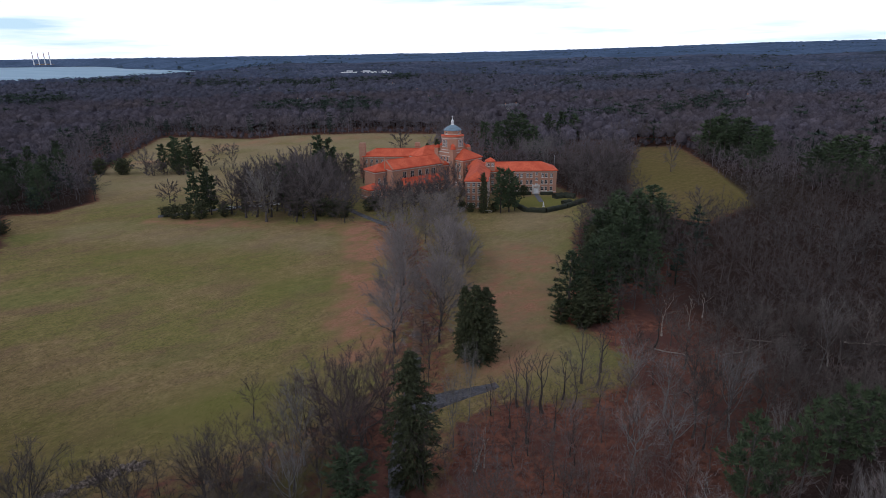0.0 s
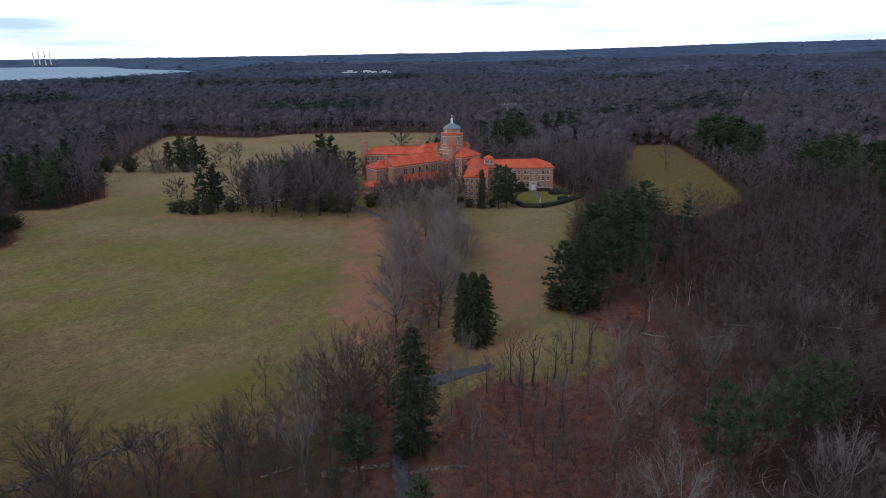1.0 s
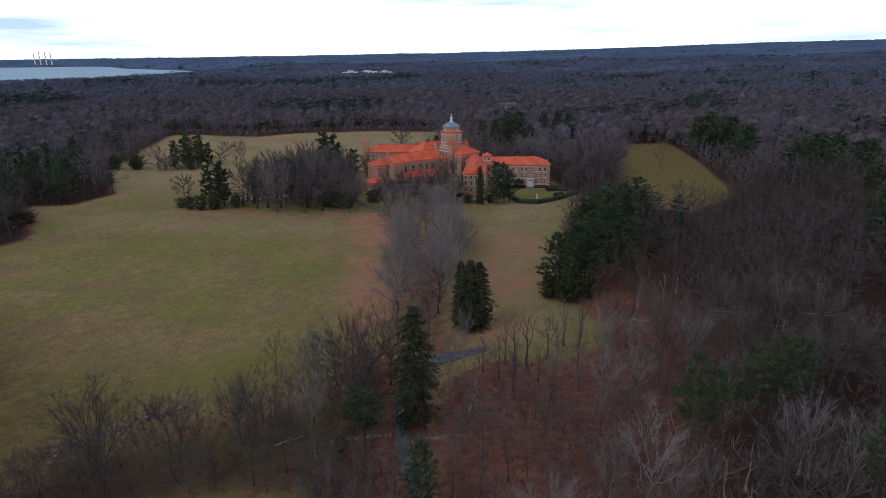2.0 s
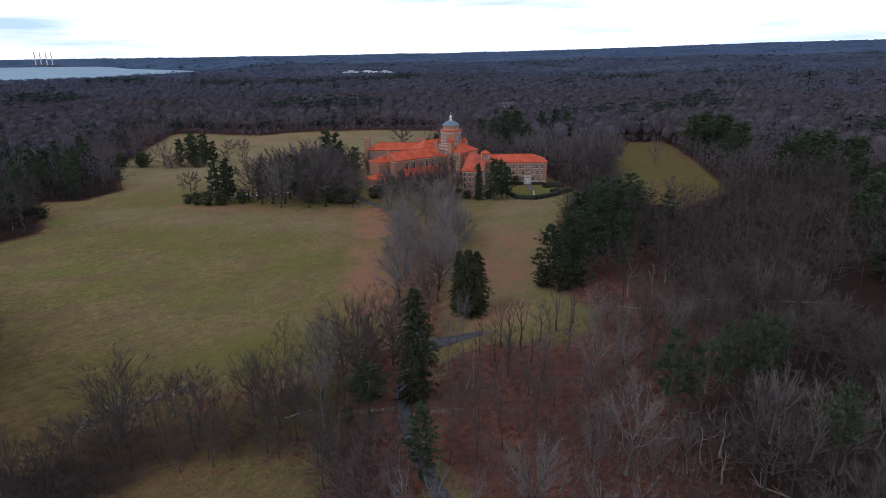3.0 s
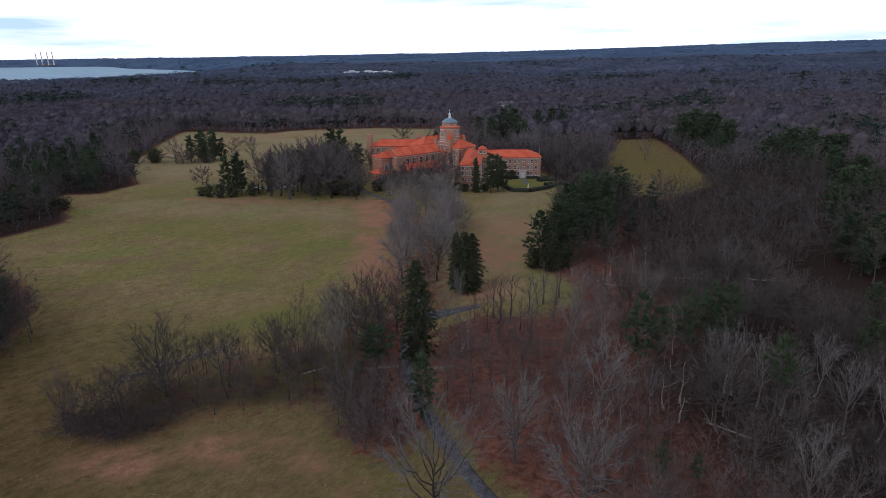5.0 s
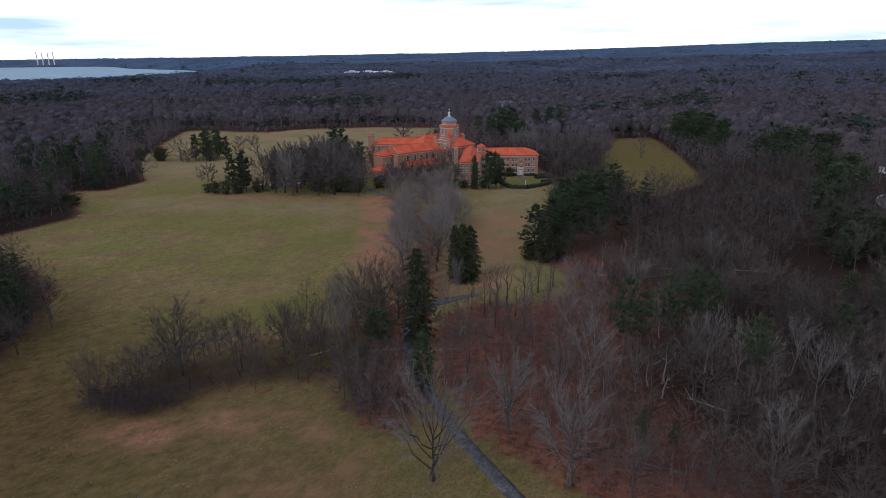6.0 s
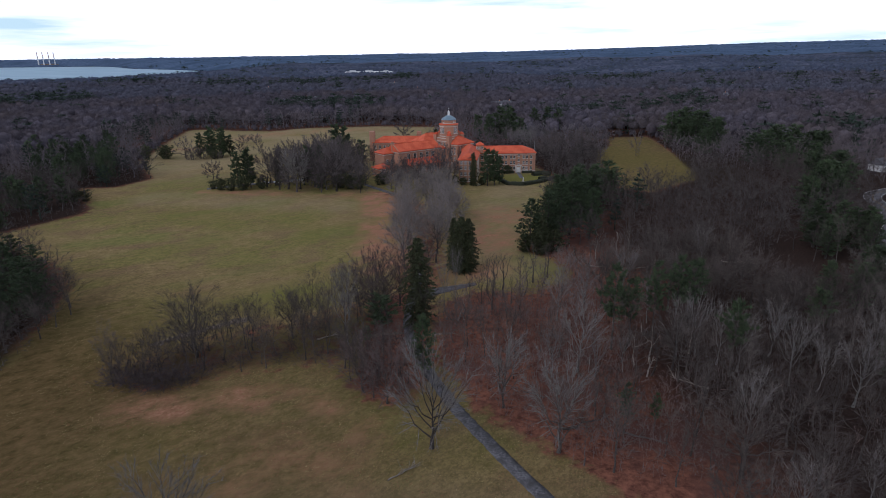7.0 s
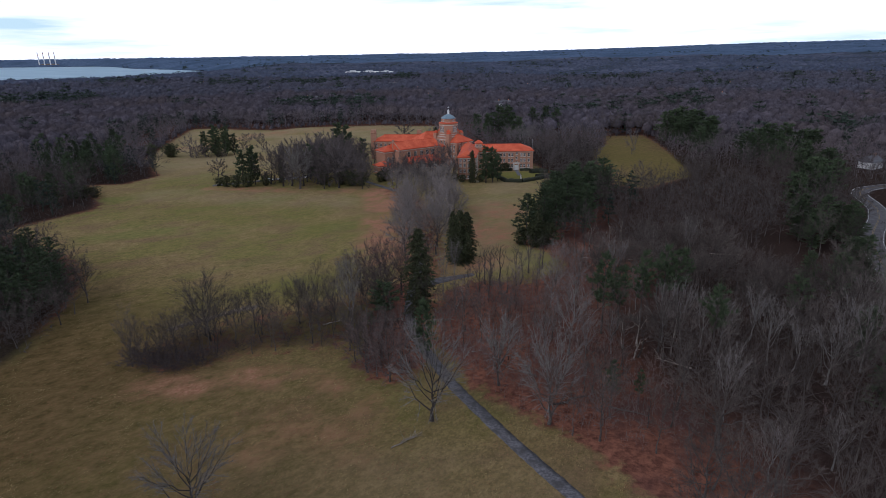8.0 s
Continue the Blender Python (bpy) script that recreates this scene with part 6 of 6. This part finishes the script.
keep = ~clear_of_trees(X, Y) & in_sight(X, Y, 80, 0.78) & (np.hypot(X, Y) > 1300) & (waves(X, Y, 420, 16) > 0.35)
keep &= rr.uniform(size=len(X)) < 0.35
X, Y = X[keep], Y[keep]
baked("distant_evergreens", FAR_FIR[:1], X, Y, rr.uniform(15, 22, len(X)), 16, NEEDLE_FAR, "distant dark evergreens over bare woods", 35, (1.2, 1.8))


def build_canopy(name, r0, r1, da, grow, mat_, base, bumps, label):
    """The closed top of far bare woods: an uneven sheet of crowns over the land."""
    az = np.arange(-44, 44.01, da)
    rs = [r0]
    while rs[-1] < r1:
        rs.append(rs[-1] * grow)
    A, R = np.meshgrid(np.radians(az), np.array(rs))
    g = np.random.RandomState(41)
    A, R = A + g.uniform(-0.4, 0.4, A.shape) * radians(da), R * (1 + g.uniform(-0.4, 0.4, A.shape) * (grow - 1))
    X, Y = np.sin(A) * R, np.cos(A) * R
    Z = terrain(X, Y) + base * np.where(Y > 3000, 0.05 + 0.95 * smoothstep(edge_distance(SEA, X, Y), 0, 170), 0.2 + 0.8 * smoothstep(edge_distance(SEA, X, Y), 30, 420)) * smoothstep(np.hypot(X, Y), r0 - 5, r0 * 1.12) + bumps * g.uniform(-1, 1, X.shape) + 1.5 * waves(X, Y, 60, 42) + 1.4 * waves(X, Y, 27, 43) + 0.9 * waves(X, Y, 15, 44)
    V = np.stack([X, Y, Z], -1).reshape(-1, 3)
    na = len(az)
    i, j = np.meshgrid(np.arange(len(rs) - 1), np.arange(na - 1), indexing="ij")
    p = (i * na + j).ravel()
    F = np.stack([p, p + na, p + na + 1, p + 1], -1)
    c = V[F].mean(axis=1)
    ok = ~clear_of_trees(c[:, 0], c[:, 1])
    ok &= ~((c[:, 1] < 520) & (c[:, 0] > -240) & (c[:, 0] < 60)) & (c[:, 1] < 5200) & ~((edge_distance(MEADOW, c[:, 0], c[:, 1]) < 40) & (c[:, 1] < 700)) & (edge_distance(EAST_FIELD, c[:, 0], c[:, 1]) > 45)
    tagged(new(name, mesh_from(name, V, F[ok], mat_, True)), label, "woods", kind="stuff")


build_canopy("wood_understorey", 430, 1330, 0.28, 1.0075, UNDER, 5.5, 0.5, "brown tangle of bare lower branches")
build_canopy("distant_woods", 1300, 2600, 0.2, 1.006, CANOPY, 11.0, 0.9, "distant bare woods, blue haze painted into their colour")
build_canopy("hazy_woods", 2480, 6600, 0.2, 1.008, CANOPY_FAR, 13.0, 1.5, "wooded hills at the horizon, haze painted on as blue-grey")

X, Y = scatter(-1800, 1800, 900, 2300, 17, 14)
keep = ~clear_of_trees(X, Y) & in_sight(X, Y, 80, 0.78) & (np.hypot(X, Y) > 1320) & (np.hypot(X, Y) < 2300) & (edge_distance(SEA, X, Y) > 150)
X, Y = X[keep], Y[keep]
baked("distant_woodland", [puff_soup(264 + i, radius=4.1, sub=1, sprays=2, width=(0.4, 0.8)) for i in range(5)], X, Y, rr.uniform(13, 18, len(X)), 15, WOODS_HAZED, "distant bare crowns over rolling woods, haze painted on as blue-grey", 36, (1.1, 1.8))
# brush along the woods' edges
X, Y = scatter(-300, 240, 40, 540, 4.3, 19)
d = edge_distance(MEADOW, X, Y)
keep = ~clear_of_trees(X, Y) & (d < 7) & in_sight(X, Y) & ((X < -60) | (Y > 180)) & ~((X > -40) & (X < 110) & (Y > 290) & (Y < 440))
e = edge_distance(EAST_FIELD, X, Y)
keep |= ~clear_of_trees(X, Y) & (e < 5) & in_sight(X, Y)
keep &= rr.uniform(size=len(X)) < 0.7
X, Y = X[keep], Y[keep]
EDGE = [merged(bare_tree_soups(320 + i, 5, 0.04, 0.04, 0.5, 6, 3, 7, 0.5, 0.13, (3, 3, 0))) for i in range(4)]
baked("edge_brush", EDGE, X, Y, rr.uniform(3, 6.5, len(X)), 5, WOODS_TWIG, "low leafless brown brush at the wood's edge", 38, (0.9, 1.5))
# the far meadow's hem of brush
X, Y = scatter(-300, 200, 300, 540, 5.4, 23)
keep = ~clear_of_trees(X, Y) & (np.minimum(edge_distance(MEADOW, X, Y), edge_distance(EAST_FIELD, X, Y)) < 11) & in_sight(X, Y) & ((X < -60) | (Y > 400))
X, Y = X[keep], Y[keep]
baked("far_hem_brush", HEM, X, Y, rr.uniform(4, 8, len(X)), 15, UNDER, "leafless brush along the far meadow's edge", 40, (0.6, 0.9))
# tangle of brush and fallen boughs at the copse's foot
TANGLE = [merged(bare_tree_soups(340 + i, 4, 0.05, 0.03, 0.75, 9, 4, 9, 0.3, 0.035, (3, 3, 0), 0.3, leader=0.5)) for i in range(4)]
X, Y = scatter(-72, -14, 40, 80, 1.9, 25)
keep = inside(COPSE, X, Y) & (edge_distance(COPSE, X, Y) < 8) & (Y < 60 - 0.12 * X) & (rr.uniform(size=len(X)) < np.where(X < -48, 0.95, 0.45))
X, Y = X[keep], Y[keep]
baked("copse_brush", TANGLE, X, Y, rr.uniform(1.6, 3.6, len(X)) * np.where(X < -52, 1.3, 0.9), 4, TWIG_DARK, "dark leafless brush and fallen boughs along the copse", 43, (0.9, 1.6))
# saplings and brush in the red litter
SAPLING = [merged(bare_tree_soups(300 + i, 5, 0.035, 0.1, 0.32, 5, 3, 6, 0.8, 0.05, (3, 3, 0))) for i in range(5)]
X, Y = scatter(0, 100, 20, 125, 2.6, 17)
keep = ~clear_of_trees(X, Y) & in_sight(X, Y) & (rr.uniform(size=len(X)) < np.where(X < 46, 0.8, 0.12))
X, Y = X[keep], Y[keep]
baked("brush", SAPLING, X, Y, rr.uniform(2.5, 7.5, len(X)), 5, TWIG_RED, "thin reddish-brown saplings and brush on leaf litter", 37, (0.8, 1.5))


# ---- rough winter tufts in the near field ----
def build_tufts(name, x0, x1, y0, y1, n, height, mat_, label, seed):
    """Short bent blades standing in loose clumps over open grass."""
    r = np.random.RandomState(seed)
    np.random.seed(seed)
    X, Y = r.uniform(x0, x1, n), r.uniform(y0, y1, n)
    keep = inside(MEADOW, X, Y) & ~inside(COPSE, X, Y) & (edge_distance(DRIVE, X, Y, False) > 2.2) & in_sight(X, Y)
    keep &= (waves(X, Y, 19, seed) + 0.7 * waves(X, Y, 6, seed + 1) + r.normal(0, 0.5, n)) > 0.2
    X, Y = X[keep], Y[keep]
    s = Soup()
    for k in range(2):
        base = np.column_stack([X + r.normal(0, 0.12, len(X)), Y + r.normal(0, 0.12, len(X)), terrain(X, Y) - 0.02])
        way = np.column_stack([r.normal(0.25, 0.5, len(X)), r.normal(0.15, 0.5, len(X)), r.uniform(0.35, 1.0, len(X))]) * (height * r.uniform(0.5, 1.3, (len(X), 1)))
        s.slivers(base, way, r.uniform(0.06, 0.16, len(X)))
    tagged(new(name, mesh_from(name, *s.arrays(), mat_)), label, "grass", kind="stuff")


build_tufts("straw_tufts", -125, 36, 2, 125, 60000, 0.24, STRAW, "pale straw-coloured dead grass tufts in the meadow", 401)
build_tufts("moss_tufts", -125, 36, 2, 125, 50000, 0.22, SEDGE, "dull green-brown grass tufts in the meadow", 403)
build_tufts("fallen_leaves", -80, 36, 2, 70, 24000, 0.16, LEAF_RED, "scattered red-brown fallen leaves on the field", 405)
